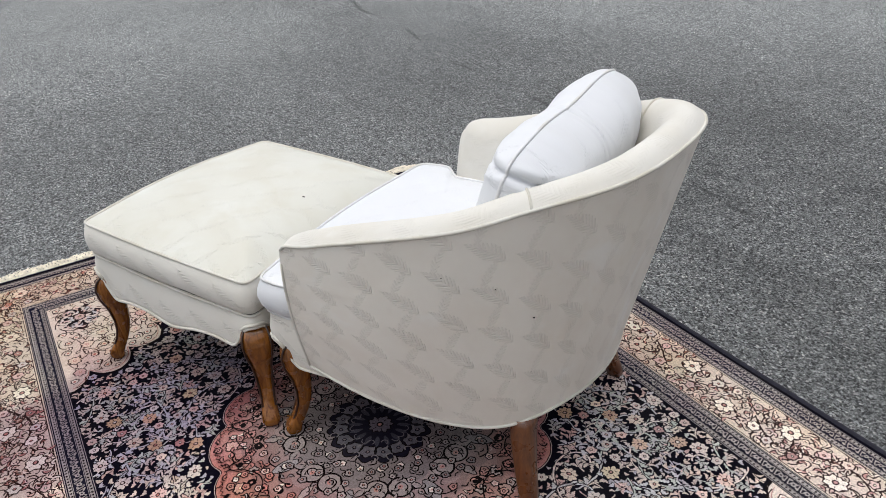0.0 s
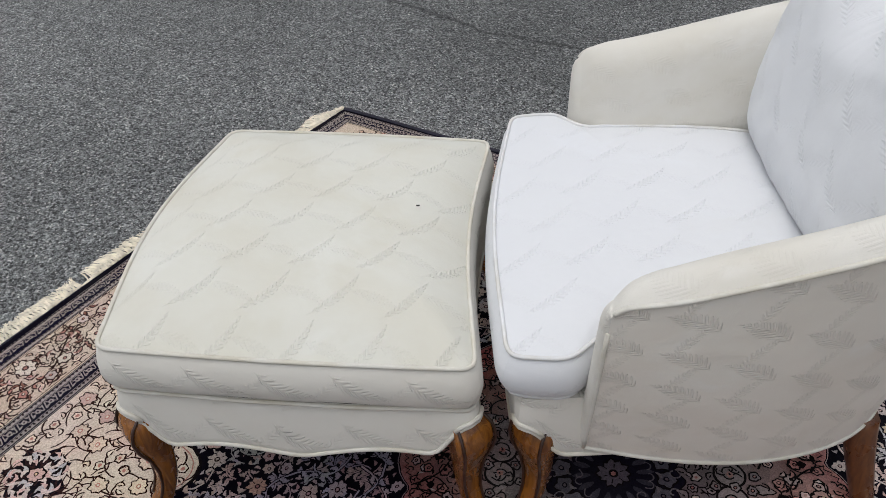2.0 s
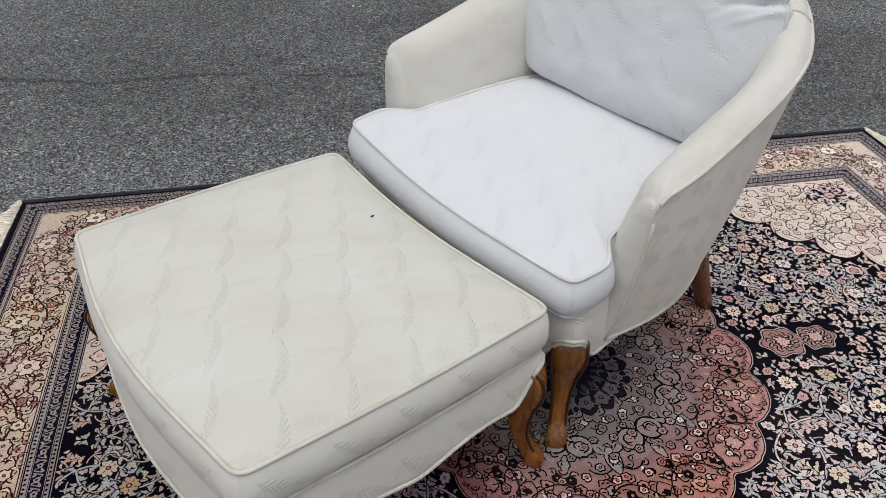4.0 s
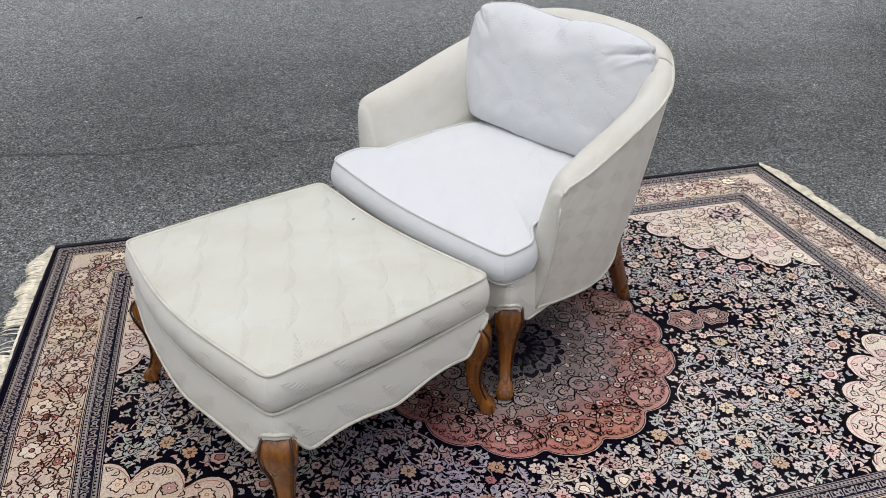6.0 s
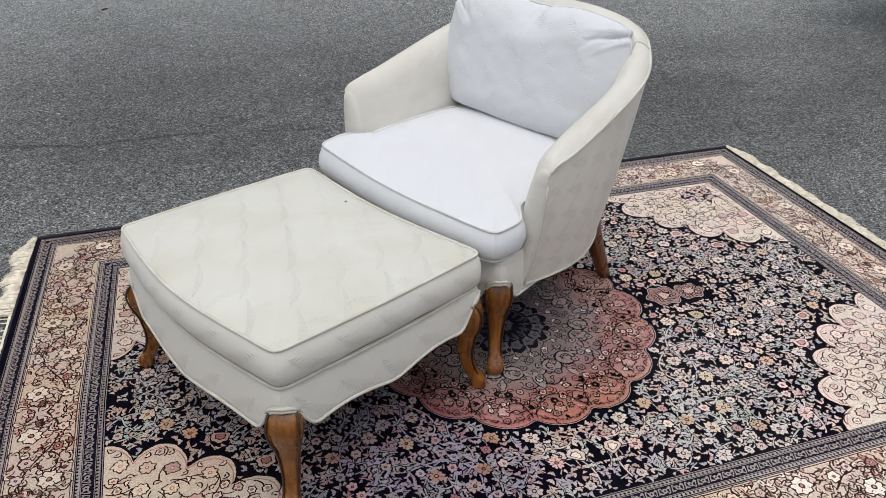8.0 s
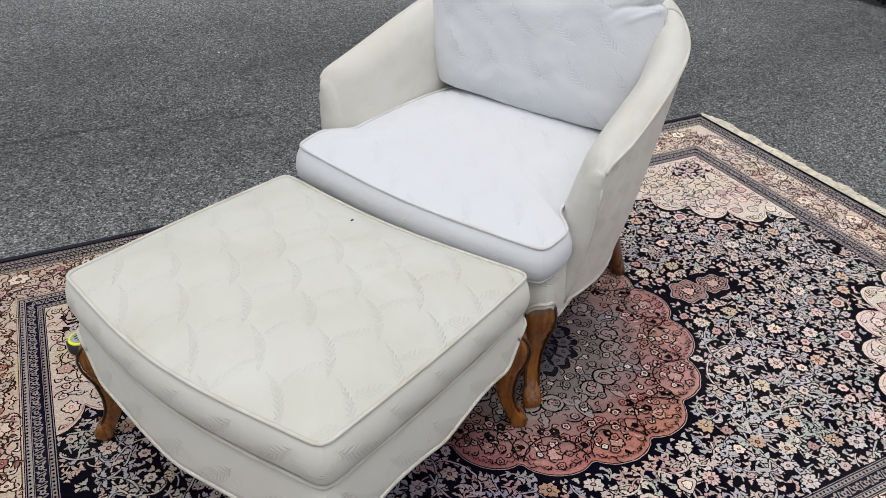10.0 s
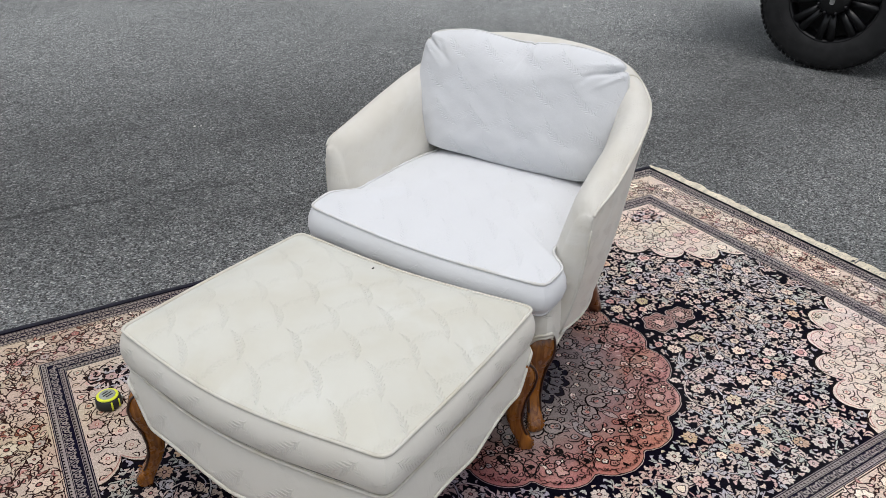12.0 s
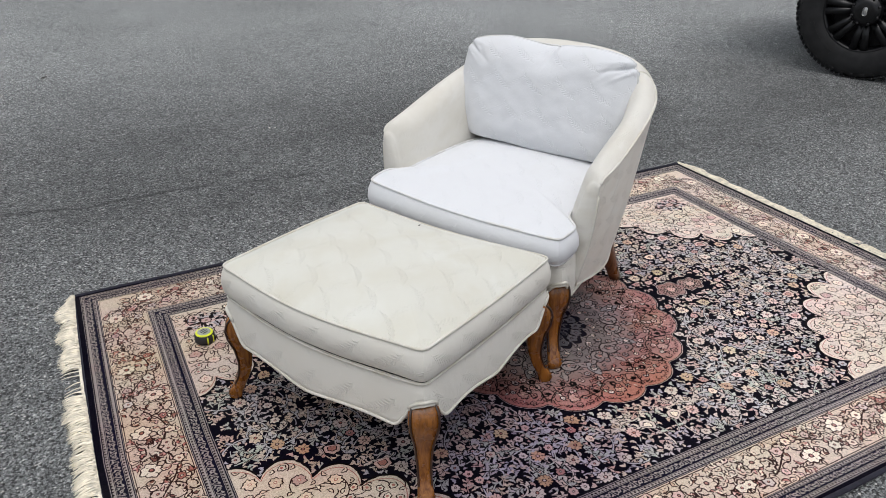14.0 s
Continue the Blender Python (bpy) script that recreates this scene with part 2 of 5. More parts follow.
WHITE_WELT = welt("white_welt", (0.680, 0.690, 0.708))
LEGWOOD = wood("fruitwood", (0.285, 0.105, 0.016), (0.112, 0.035, 0.006), 0.22)
BACKWOOD = wood("dark_fruitwood", (0.150, 0.050, 0.013), (0.072, 0.021, 0.006))
DARKLINE = wood("dark_carving", (0.040, 0.013, 0.005), (0.020, 0.007, 0.003), 0.35)
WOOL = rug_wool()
FRINGE = plain("fringe_cotton", (0.80, 0.74, 0.61), 0.95, 0, 0.2, 40.0, 0.3)
RUBBER = plain("tyre_rubber", (0.0105, 0.0105, 0.0112), 0.8, 0, 0.35, 14.0, 0.3)
RIMPAINT = plain("satin_black_rim", (0.0055, 0.0055, 0.0065), 0.28, 0.2, 0.2, 20.0, 0.05)
DARKPLASTIC = plain("dark_plastic", (0.016, 0.016, 0.017), 0.6, 0, 0.2, 20.0, 0.1)
CHROME = plain("worn_chrome", (0.6, 0.6, 0.6), 0.3, 1.0, 0.1, 40.0, 0.05)
YELLOW = plain("yellow_plastic", (0.72, 0.78, 0.03), 0.4, 0, 0.06, 30.0, 0.05)
BLACKGRIP = plain("black_grip", (0.015, 0.015, 0.016), 0.65, 0, 0.2, 60.0, 0.3)
TRUCKPAINT = plain("dark_truck_paint", (0.020, 0.021, 0.023), 0.25, 0.3, 0.1, 4.0, 0.02)
SPECK = plain("dark_speck", (0.02, 0.018, 0.016), 0.8, 0, 0.1, 60.0, 0.1)

# ------------------------------------------------------------------ mesh helpers


def mesh_object(name, verts, faces, mat, parent=None, uvs=None, smooth=True, label=""):
    me = bpy.data.meshes.new(name)
    me.from_pydata([tuple(float(c) for c in v) for v in verts], [], faces)
    if uvs is not None:
        lay = me.uv_layers.new(name="UVMap")
        idx = np.empty(len(me.loops), dtype=np.int32)
        me.loops.foreach_get("vertex_index", idx)
        lay.data.foreach_set("uv", np.asarray(uvs, dtype=np.float32)[idx].ravel())
    me.materials.append(mat)
    me.validate()
    if smooth:
        me.shade_smooth()
    ob = new(name, me)
    if parent is not None:
        ob.parent = parent
    if label:
        ob["label"] = label
    return ob


def grid_faces(rows, cols, wrap=False, first=0, flip=False):
    out = []
    for i in range(rows - 1):
        for j in range(cols if wrap else cols - 1):
            k = (j + 1) % cols
            f = (first + i * cols + j, first + i * cols + k, first + (i + 1) * cols + k, first + (i + 1) * cols + j)
            out.append(f[::-1] if flip else f)
    return out


def closed_outline(corners, bows, soften, n):
    """A closed plan outline: straight or bowed sides, corners softened, n even steps."""
    pts = []
    m = len(corners)
    for i in range(m):
        a, b = np.array(corners[i]), np.array(corners[(i + 1) % m])
        d = b - a
        nor = np.array((d[1], -d[0])) / (np.linalg.norm(d) + 1e-9)
        for t in np.linspace(0, 1, 60, endpoint=False):
            pts.append(a + d * t + nor * bows[i] * math.sin(math.pi * t) ** 1.2)
    pts = even_steps(np.array(pts), 900, True)
    step = np.linalg.norm(np.roll(pts, -1, 0) - pts, axis=1).mean()
    k = max(1, int(soften / step))
    ker = np.exp(-0.5 * (np.arange(-3 * k, 3 * k + 1) / k) ** 2)
    ker /= ker.sum()
    out = sum(w * np.roll(pts, s, 0) for w, s in zip(ker, range(-3 * k, 3 * k + 1)))
    return even_steps(out, n, True)


def even_steps(p, n, loop=False):
    q = np.vstack([p, p[:1]]) if loop else p
    d = np.concatenate([[0], np.cumsum(np.linalg.norm(np.diff(q, axis=0), axis=1))])
    s = np.linspace(0, d[-1], n, endpoint=not loop)
    return np.stack([np.interp(s, d, q[:, i]) for i in range(q.shape[1])], 1)


def normals2(o):
    d = np.roll(o, -1, 0) - np.roll(o, 1, 0)
    nor = np.stack([d[:, 1], -d[:, 0]], 1)
    return nor / np.linalg.norm(nor, axis=1, keepdims=True)


def arc(o):
    return np.concatenate([[0], np.cumsum(np.linalg.norm(np.diff(o[:, :2], axis=0), axis=1))])


def tube(path, r, sides=7, loop=False, radii=None):
    """Verts and faces of a round tube along a path."""
    p = np.array(path, float)
    n = len(p)
    if loop:
        d = np.roll(p, -1, 0) - np.roll(p, 1, 0)
    else:
        d = np.gradient(p, axis=0)
    d /= np.linalg.norm(d, axis=1, keepdims=True) + 1e-12
    ref = np.array((0.0, 0.0, 1.0)) if abs(d[0][2]) < 0.9 else np.array((1.0, 0.0, 0.0))
    x = np.cross(d[0], ref)
    x /= np.linalg.norm(x)
    verts = []
    for i in range(n):
        x = x - d[i] * (x @ d[i])
        x /= np.linalg.norm(x)
        y = np.cross(d[i], x)
        rr = r if radii is None else radii[i]
        for k in range(sides):
            a = 2 * math.pi * k / sides
            verts.append(p[i] + rr * (math.cos(a) * x + math.sin(a) * y))
    faces = grid_faces(n, sides, True)
    if loop:
        s = (n - 1) * sides
        faces += [(s + k, s + (k + 1) % sides, (k + 1) % sides, k) for k in range(sides)]
    else:
        faces += [tuple(range(sides))[::-1], tuple((n - 1) * sides + k for k in range(sides))]
    return verts, faces


def piping(name, path, mat, parent, r=0.0038, loop=True, label=""):
    v, f = tube(path, r, 7, loop)
    return mesh_object(name, v, f, mat, parent, label=label)


def box(sx, sy, sz, c=(0, 0, 0), bevel=0.004, seg=2):
    bm = bmesh.new()
    bmesh.ops.create_cube(bm, size=1.0)
    bmesh.ops.scale(bm, vec=(sx, sy, sz), verts=bm.verts)
    if bevel > 0:
        bmesh.ops.bevel(bm, geom=bm.edges[:], offset=bevel, segments=seg, affect="EDGES", profile=0.5)
    bmesh.ops.translate(bm, vec=c, verts=bm.verts)
    return bm


def part(name, bm, mat, parent, label="", smooth=True):
    me = bpy.data.meshes.new(name)
    bm.to_mesh(me)
    bm.free()
    me.materials.append(mat)
    if smooth:
        me.shade_smooth()
    ob = new(name, me)
    ob.parent = parent
    if label:
        ob["label"] = label
    return ob


def thing(name, m, label, category, group=""):
    ob = new(name)
    ob.matrix_world = m
    ob.empty_display_size = 0.1
    return tagged(ob, label, category, group)


# ------------------------------------------------------------------ ground
gv, gf = [], []
for r_ in (0.0, 6.0, 20.0, 80.0, 400.0, 2500.0):
    for k in range(32):
        a_ = 2 * math.pi * k / 32
        gv.append((1.4 + r_ * math.cos(a_), -0.9 + r_ * math.sin(a_), -0.012))
gf = grid_faces(6, 32, True)
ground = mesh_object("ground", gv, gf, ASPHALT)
tagged(ground, "weathered grey asphalt drive with pale stones in it", "ground", kind="structure")

# ------------------------------------------------------------------ rug
RUG_L, RUG_W = 2.74, 1.84
EDGE, G1, MAIN, G2 = 0.014, 0.071, 0.216, 0.280
NAVY, INK, INDIGO = (0.0030, 0.0023, 0.0066), (0.0060, 0.0036, 0.0040), (0.0065, 0.0055, 0.0150)
OUTLINE = (0.026, 0.011, 0.010)
PEACH, CREAM_W, ROSE, SALMON = (0.62, 0.495, 0.400), (0.66, 0.575, 0.48), (0.40, 0.185, 0.16), (0.40, 0.168, 0.146)
BEIGE, LILAC, GOLD, SAGE, PINK = (0.53, 0.445, 0.405), (0.42, 0.395, 0.41), (0.55, 0.42, 0.27), (0.40, 0.41, 0.365), (0.54, 0.37, 0.335)
GREYPINK = (0.215, 0.170, 0.172)
rng = random.Random(7)


def lay(x, y):
    """The rug lies a little out of square: one end bows outward, and its middle is woven off centre."""
    b = min(max(-y / RUG_W, 0), 1)
    x, y = x + 0.0018 * noise.noise(Vector((x * 95, y * 95, 0.3))), y + 0.0018 * noise.noise(Vector((x * 95, y * 95, 7.3)))
    drift = 0.032 * math.exp(-((x - 1.37) / 0.45) ** 4) * math.exp(-((y + 0.92) / 0.5) ** 4)
    return x - drift - 0.025 * math.sin(math.pi * b) ** 0.8 * (1 - x / RUG_L) ** 2, y


class Pattern:
    """Coloured inlays of the pile, drawn for one quarter and mirrored to all four."""

    def __init__(self):
        self.v, self.f, self.c = [], [], []

    def poly(self, pts, col, layer, mirror=True):
        ways = ((0, 0), (1, 0), (0, 1), (1, 1)) if mirror is True else ((0, 0), (1, 0)) if mirror == "ends" else ((0, 0),)
        z = -0.0014 + 0.00022 * layer + 0.00019 * rng.random()
        k = 0.86 + 0.28 * rng.random()
        col = tuple(c * k for c in col)
        for sx, sy in ways:
            s = len(self.v)
            flip = (sx + sy) % 2
            for a, b in pts:
                self.v.append((*lay(RUG_L - a if sx else a, -(RUG_W - b) if sy else -b), z))
            idx = list(range(s, s + len(pts)))
            self.f.append(idx if flip else idx[::-1])
            self.c.append(col)

    def stroke(self, pts, w, col, layer, mirror=True, taper=False):
        p = np.array(pts, float)
        d = np.gradient(p, axis=0)
        d /= np.linalg.norm(d, axis=1, keepdims=True) + 1e-9
        n = np.stack([-d[:, 1], d[:, 0]], 1)
        ws = np.full(len(p), w / 2)
        if taper:
            ws = ws * np.linspace(1.0, 0.35, len(p))
        a, b = p + n * ws[:, None], p - n * ws[:, None]
        for i in range(len(p) - 1):
            self.poly([a[i], a[i + 1], b[i + 1], b[i]], col, layer, mirror)

    def blossom(self, a, b, r, petals, rot, pet, eye, layer, line=INK, ring=None, mirror=True):
        n = petals * 4
        odd = [0.86 + 0.26 * rng.random() for _ in range(petals)]

        def shape(rr, deep):
            out = []
            for i in range(n):
                t = 2 * math.pi * i / n
                k = (1 - deep * (0.5 - 0.5 * math.cos(petals * t))) * odd[(i + 2) // 4 % petals]
                out.append((a + rr * k * math.cos(t + rot), b + rr * k * math.sin(t + rot)))
            return out
        if line is not None:
            self.poly(shape(r + 0.0030, 0.18), line, layer, mirror)
        self.poly(shape(r, 0.24), pet, layer + 1, mirror)

        def spot(q, col, up, n=8):
            self.poly([(a + q * math.cos(t), b + q * math.sin(t)) for t in np.linspace(0, 2 * math.pi, n, endpoint=False)], col, layer + up, mirror)
        if r > 0.009:
            spot(max(r * 0.30, 0.0042), ring or INK, 2)
            spot(max(r * 0.17, 0.0022), eye, 3, 6)
        else:
            spot(r * 0.35, eye, 2, 6)
        if r > 0.019:
            for i in range(0, petals, 2):
                t = rot + 2 * math.pi * (i + 0.5) / petals
                self.stroke([(a + r * 0.42 * math.cos(t), b + r * 0.42 * math.sin(t)), (a + r * 0.72 * math.cos(t), b + r * 0.72 * math.sin(t))], 0.0018, ring or INK, layer + 2, mirror)

    def leaf(self, a, b, ang, ln, wd, col, layer, bend=0.3, line=None, jag=0.0, mirror=True):
        pts, back = [], []
        for i in range(7):
            t = i / 6
            x = ln * (t - 0.5)
            y = bend * ln * (t - 0.5) ** 2 * 2
            w = wd * math.sin(math.pi * min(1, t * 0.93 + 0.05)) ** 0.8 * (1 + (jag if i % 2 else -jag))
            pts.append((x, y + w / 2))
            back.append((x, y - w / 2))
        out = [(a + x * math.cos(ang) - y * math.sin(ang), b + x * math.sin(ang) + y * math.cos(ang)) for x, y in pts + back[::-1]]
        if line is not None:
            ca, cb = np.mean(out, axis=0)
            big = []
            for x, y in out:
                d = math.hypot(x - ca, y - cb) + 1e-9
                big.append((x + (x - ca) / d * 0.0032, y + (y - cb) / d * 0.0032))
            self.poly(big, line, layer, mirror)
        self.poly(out, col, layer + 1, mirror)

    def palmette(self, a, b, ang, r, col, eye, layer, line=INK):
        """A fan-shaped flower head seen from the side."""
        for k, rr, cc in ((0, r + 0.003, line), (1, r, col), (2, r * 0.62, line), (3, r * 0.5, eye)):
            pts = []
            for i in range(19):
                t = -2.2 + 4.4 * i / 18
                q = rr * (0.82 + 0.18 * abs(math.cos(t * 3.4)))
                pts.append((a + q * math.cos(ang + t), b + q * math.sin(ang + t)))
            pts.append((a - rr * 0.55 * math.cos(ang), b - rr * 0.55 * math.sin(ang)))
            self.poly(pts, cc, layer + k)


RUG = Pattern()
CA, CB, MR = RUG_L / 2, RUG_W / 2, 0.415
CM = CA


def medallion_r(t, r=MR, lobes=16, deep=0.085):
    return r * (1 - deep + deep * abs(math.cos(lobes * t / 2)) ** 0.6)


def spandrel_r(t):
    return 0.462 * (0.87 + 0.13 * abs(math.cos(t * 10.0)) ** 0.65) * (1 + 0.035 * math.cos(4 * t))


def in_medallion(a, b, pad=0.0):
    d = math.hypot(a - CM, b - CB)
    return d < medallion_r(math.atan2(b - CB, a - CM)) + pad


def in_spandrel(a, b, pad=0.0):
    x, y = a - G2, b - G2
    return math.hypot(x, y) < spandrel_r(math.atan2(y, x)) + pad


def in_pendant(a, b, pad=0.0):
    return abs(b - CB) < 0.05 + pad and 0.735 - pad < a < 0.92 + pad


def field_flow(a, b):
    return 5.0 * noise.noise(Vector((a * 3.2, b * 3.2, 1.7)))


# grounds, quarter by quarter
RUG.poly([(0, 0), (CA, 0), (CA, CB), (0, CB)], NAVY, 0)
RUG.poly([(G1, G1), (CA, G1), (CA, MAIN), (MAIN, MAIN), (MAIN, CB), (G1, CB)], PEACH, 1)


def guard(lo, hi, dark, light):
    """A narrow border: ruled lines, a row of beads on each side, and a vine between."""
    w = hi - lo
    for (q0, q1, col) in ((0.03, 0.055, light), (0.10, 0.245, light), (0.27, 0.29, light), (0.71, 0.73, light), (0.755, 0.90, light), (0.945, 0.97, light)):
        s, e = lo + q0 * w, lo + q1 * w
        RUG.poly([(s, s), (CA, s), (CA, e), (e, e), (e, CB), (s, CB)], col, 2)
    RUG.poly([(lo, lo), (CA, lo), (CA, hi), (hi, hi), (hi, CB), (lo, CB)], dark, 1)
    for long_side in (0, 1):
        end = CA if long_side else CB
        for q in (0.172, 0.828):
            s = lo + q * w
            n = int((end - s) / 0.0105)
            for i in range(n):
                p = s + (i + 0.5) * (end - s) / n
                r = 0.0033
                pts = [(p - r, s), (p, s - r * 1.1), (p + r, s), (p, s + r * 1.1)]
                RUG.poly(pts if long_side else [(y, x) for x, y in pts], INK, 3)
        s = lo + 0.5 * w
        n = int((end - s) / 0.033)
        for i in range(n):
            p = s + (i + 0.5) * (end - s) / n
            pitch = (end - s) / n
            pr, qr = (p, s) if long_side else (s, p)
            RUG.blossom(pr, qr, w * 0.115, 5, 0.3, light, dark, 3, None, dark)
            for sg in (-1, 1):
                path = [(p + sg * pitch * (0.16 + 0.34 * t), s + sg * w * 0.15 * math.sin(math.pi * (t * 1.25 + 0.1))) for t in np.linspace(0, 1, 6)]
                RUG.stroke(path if long_side else [(y, x) for x, y in path], 0.0024, light, 3)
                lx, ly = p + sg * pitch * 0.34, s - sg * w * 0.09
                RUG.leaf(*((lx, ly) if long_side else (ly, lx)), (0.6 if long_side else 1.0) * sg, 0.011, 0.0048, light, 3)


guard(EDGE, G1, INDIGO, (0.30, 0.255, 0.240))
guard(MAIN, G2, INDIGO, (0.30, 0.260, 0.250))


# main border: winding vine on peach, with blossoms and leaves outlined dark
def border_run(long_side):
    end = CA if long_side else CB
    mid, half = (G1 + MAIN) / 2, (MAIN - G1) / 2

    def at(p, q):
        return (p, mid + q) if long_side else (mid + q, p)
    start = mid
    n = round((end - start) / 0.155)
    pitch = (end - start) / n
    vine = [at(start + s, half * 0.48 * math.sin(2 * math.pi * s / (2 * pitch))) for s in np.linspace(0, end - start, 24 * n)]
    RUG.stroke(vine, 0.0042, OUTLINE, 3)
    for i in range(n):
        p = start + (i + 0.5) * pitch
        sg = 1 if i % 2 == 0 else -1
        q = half * 0.40 * sg
        RUG.blossom(*at(p, -q * 0.9), half * 0.36, 8, rng.random(), rng.choice((PEACH, CREAM_W, PEACH)), ROSE, 4, OUTLINE, OUTLINE)
        RUG.blossom(*at(p + pitch * 0.42, q * 0.9), half * 0.22, 6, rng.random(), rng.choice((CREAM_W, PEACH, PINK)), ROSE, 4, OUTLINE, OUTLINE)
        RUG.blossom(*at(p - pitch * 0.33, q * 1.25), half * 0.17, 5, rng.random(), rng.choice((ROSE, PINK)), CREAM_W, 4, OUTLINE, OUTLINE)
        RUG.blossom(*at(p + pitch * 0.10, q * 1.45), half * 0.19, 6, rng.random(), rng.choice((BEIGE, GOLD, PEACH)), ROSE, 4, OUTLINE, OUTLINE)
        for k in range(66):
            dp, dq = (rng.random() - 0.5) * pitch, (rng.random() - 0.5) * 1.80 * half
            RUG.leaf(*at(p + dp, dq), rng.random() * 6.3, 0.012 + 0.012 * rng.random(), 0.0058, rng.choice((PEACH, PEACH, PINK, (0.52, 0.36, 0.28), ROSE, CREAM_W, PEACH, (0.20, 0.09, 0.07))), 2, 0.6, OUTLINE, 0.15)
        for k in range(46):
            dp, dq = (rng.random() - 0.5) * pitch, (rng.random() - 0.5) * 1.65 * half
            r0, a0 = 0.007 + 0.014 * rng.random(), rng.random() * 6.3
            RUG.stroke([at(p + dp + r0 * math.cos(a0 + t) * (1 - 0.12 * t), dq + r0 * math.sin(a0 + t) * (1 - 0.12 * t)) for t in np.linspace(0, 1.9, 6)], 0.0036, OUTLINE, 3)


border_run(True)
border_run(False)
for s_ in ((G1 + 0.004), (MAIN - 0.004)):
    RUG.stroke([(CA, s_), (s_, s_), (s_, CB)], 0.0024, OUTLINE, 2)

# corner pieces
cp = [(G2, G2)] + [(G2 + spandrel_r(t) * math.cos(t), G2 + spandrel_r(t) * math.sin(t)) for t in np.linspace(0, math.pi / 2, 121)]
edge_line = cp[1:]
RUG.poly(cp, (0.63, 0.520, 0.440), 1)
RUG.stroke(edge_line, 0.006, INK, 2)
inner = [(G2 + (spandrel_r(t) - 0.014) * math.cos(t), G2 + (spandrel_r(t) - 0.014) * math.sin(t)) for t in np.linspace(0.02, math.pi / 2 - 0.02, 121)]
RUG.stroke(inner, 0.0024, ROSE, 2)
dk = [(G2 + 0.10 + 0.078 * (0.84 + 0.16 * math.cos(5 * t)) * math.cos(t), G2 + 0.085 + 0.066 * (0.84 + 0.16 * math.cos(7 * t)) * math.sin(t)) for t in np.linspace(0, 2 * math.pi, 64, endpoint=False)]
RUG.poly(dk, NAVY, 2)
RUG.blossom(G2 + 0.10, G2 + 0.085, 0.017, 8, 0, PINK, GOLD, 5, INK)
for i in range(34):
    t, q = rng.random() * 6.3, 0.022 + 0.04 * rng.random()
    RUG.leaf(G2 + 0.10 + q * math.cos(t), G2 + 0.085 + q * 0.85 * math.sin(t), rng.random() * 6.3, 0.020, 0.008, rng.choice((BEIGE, PINK, LILAC)), 3, 0.7, INK, 0.2)
for i in range(8):
    t = 2 * math.pi * (i + 0.5) / 8
    RUG.leaf(G2 + 0.10 + 0.05 * math.cos(t), G2 + 0.085 + 0.045 * math.sin(t), t + 0.5, 0.032, 0.010, BEIGE, 3, 0.6, None, 0.3)
    RUG.leaf(G2 + 0.10 + 0.062 * math.cos(t + 0.4), G2 + 0.085 + 0.055 * math.sin(t + 0.4), t + 1.7, 0.02, 0.007, PINK, 3, 0.6)
placed = []
for rmin, tries, kind in ((0.030, 300, 0), (0.017, 1200, 1), (0.0105, 4200, 2)):
    for _ in range(tries):
        t, q = rng.random() * math.pi / 2, math.sqrt(rng.random()) * 0.48
        a, b = G2 + q * math.cos(t), G2 + q * math.sin(t)
        if q > spandrel_r(t) - rmin - 0.010 or a < G2 + rmin or b < G2 + rmin:
            continue
        if math.hypot(a - G2 - 0.10, b - G2 - 0.085) < 0.078 + rmin or any(math.hypot(a - x, b - y) < rmin + r for x, y, r in placed):
            continue
        placed.append((a, b, rmin * 0.86))
        if kind == 0:
            RUG.blossom(a, b, 0.018, 8, rng.random(), rng.choice((PEACH, PEACH, PINK)), CREAM_W, 3, OUTLINE, ROSE)
        elif kind == 1:
            RUG.blossom(a, b, 0.0095, 6, rng.random(), rng.choice((PEACH, PEACH, CREAM_W, CREAM_W)), SALMON, 3, OUTLINE, ROSE)
            r0, a0 = 0.010 + 0.02 * rng.random(), rng.random() * 6.3
            RUG.stroke([(a + r0 * math.cos(a0 + u), b + r0 * math.sin(a0 + u)) for u in np.linspace(0, 1.9, 7)], 0.0034, OUTLINE, 2)
        else:
            RUG.leaf(a, b, rng.random() * 6.3, 0.015, 0.006, rng.choice((CREAM_W, PEACH, CREAM_W, PEACH)), 2, 0.5, OUTLINE, 0.1)

for _ in range(190):
    t, q = rng.random() * math.pi / 2, 0.05 + 0.33 * rng.random()
    a, b = G2 + q * math.cos(t), G2 + q * math.sin(t)
    r0, a0, sg = 0.02 + 0.04 * rng.random(), rng.random() * 6.3, rng.choice((-1, 1))
    run = [(a + r0 * math.cos(a0 + sg * u), b + r0 * math.sin(a0 + sg * u)) for u in np.linspace(0, 1.3, 7)]
    if all(x > G2 + 0.006 and y > G2 + 0.006 and math.hypot(x - G2, y - G2) < spandrel_r(math.atan2(y - G2, x - G2)) - 0.02 for x, y in run):
        RUG.stroke(run, 0.0030, OUTLINE, 2)

# medallion
ring = np.linspace(0, 2 * math.pi, 240, endpoint=False)


def med(f):
    return [(CM + f(t) * math.cos(t), CB + f(t) * math.sin(t)) for t in ring]


RUG.poly(med(lambda t: medallion_r(t) + 0.0042), (0.36, 0.28, 0.26), 1, False)
RUG.poly(med(lambda t: medallion_r(t) + 0.0024), INK, 2, False)
RUG.poly(med(lambda t: medallion_r(t)), SALMON, 3, False)
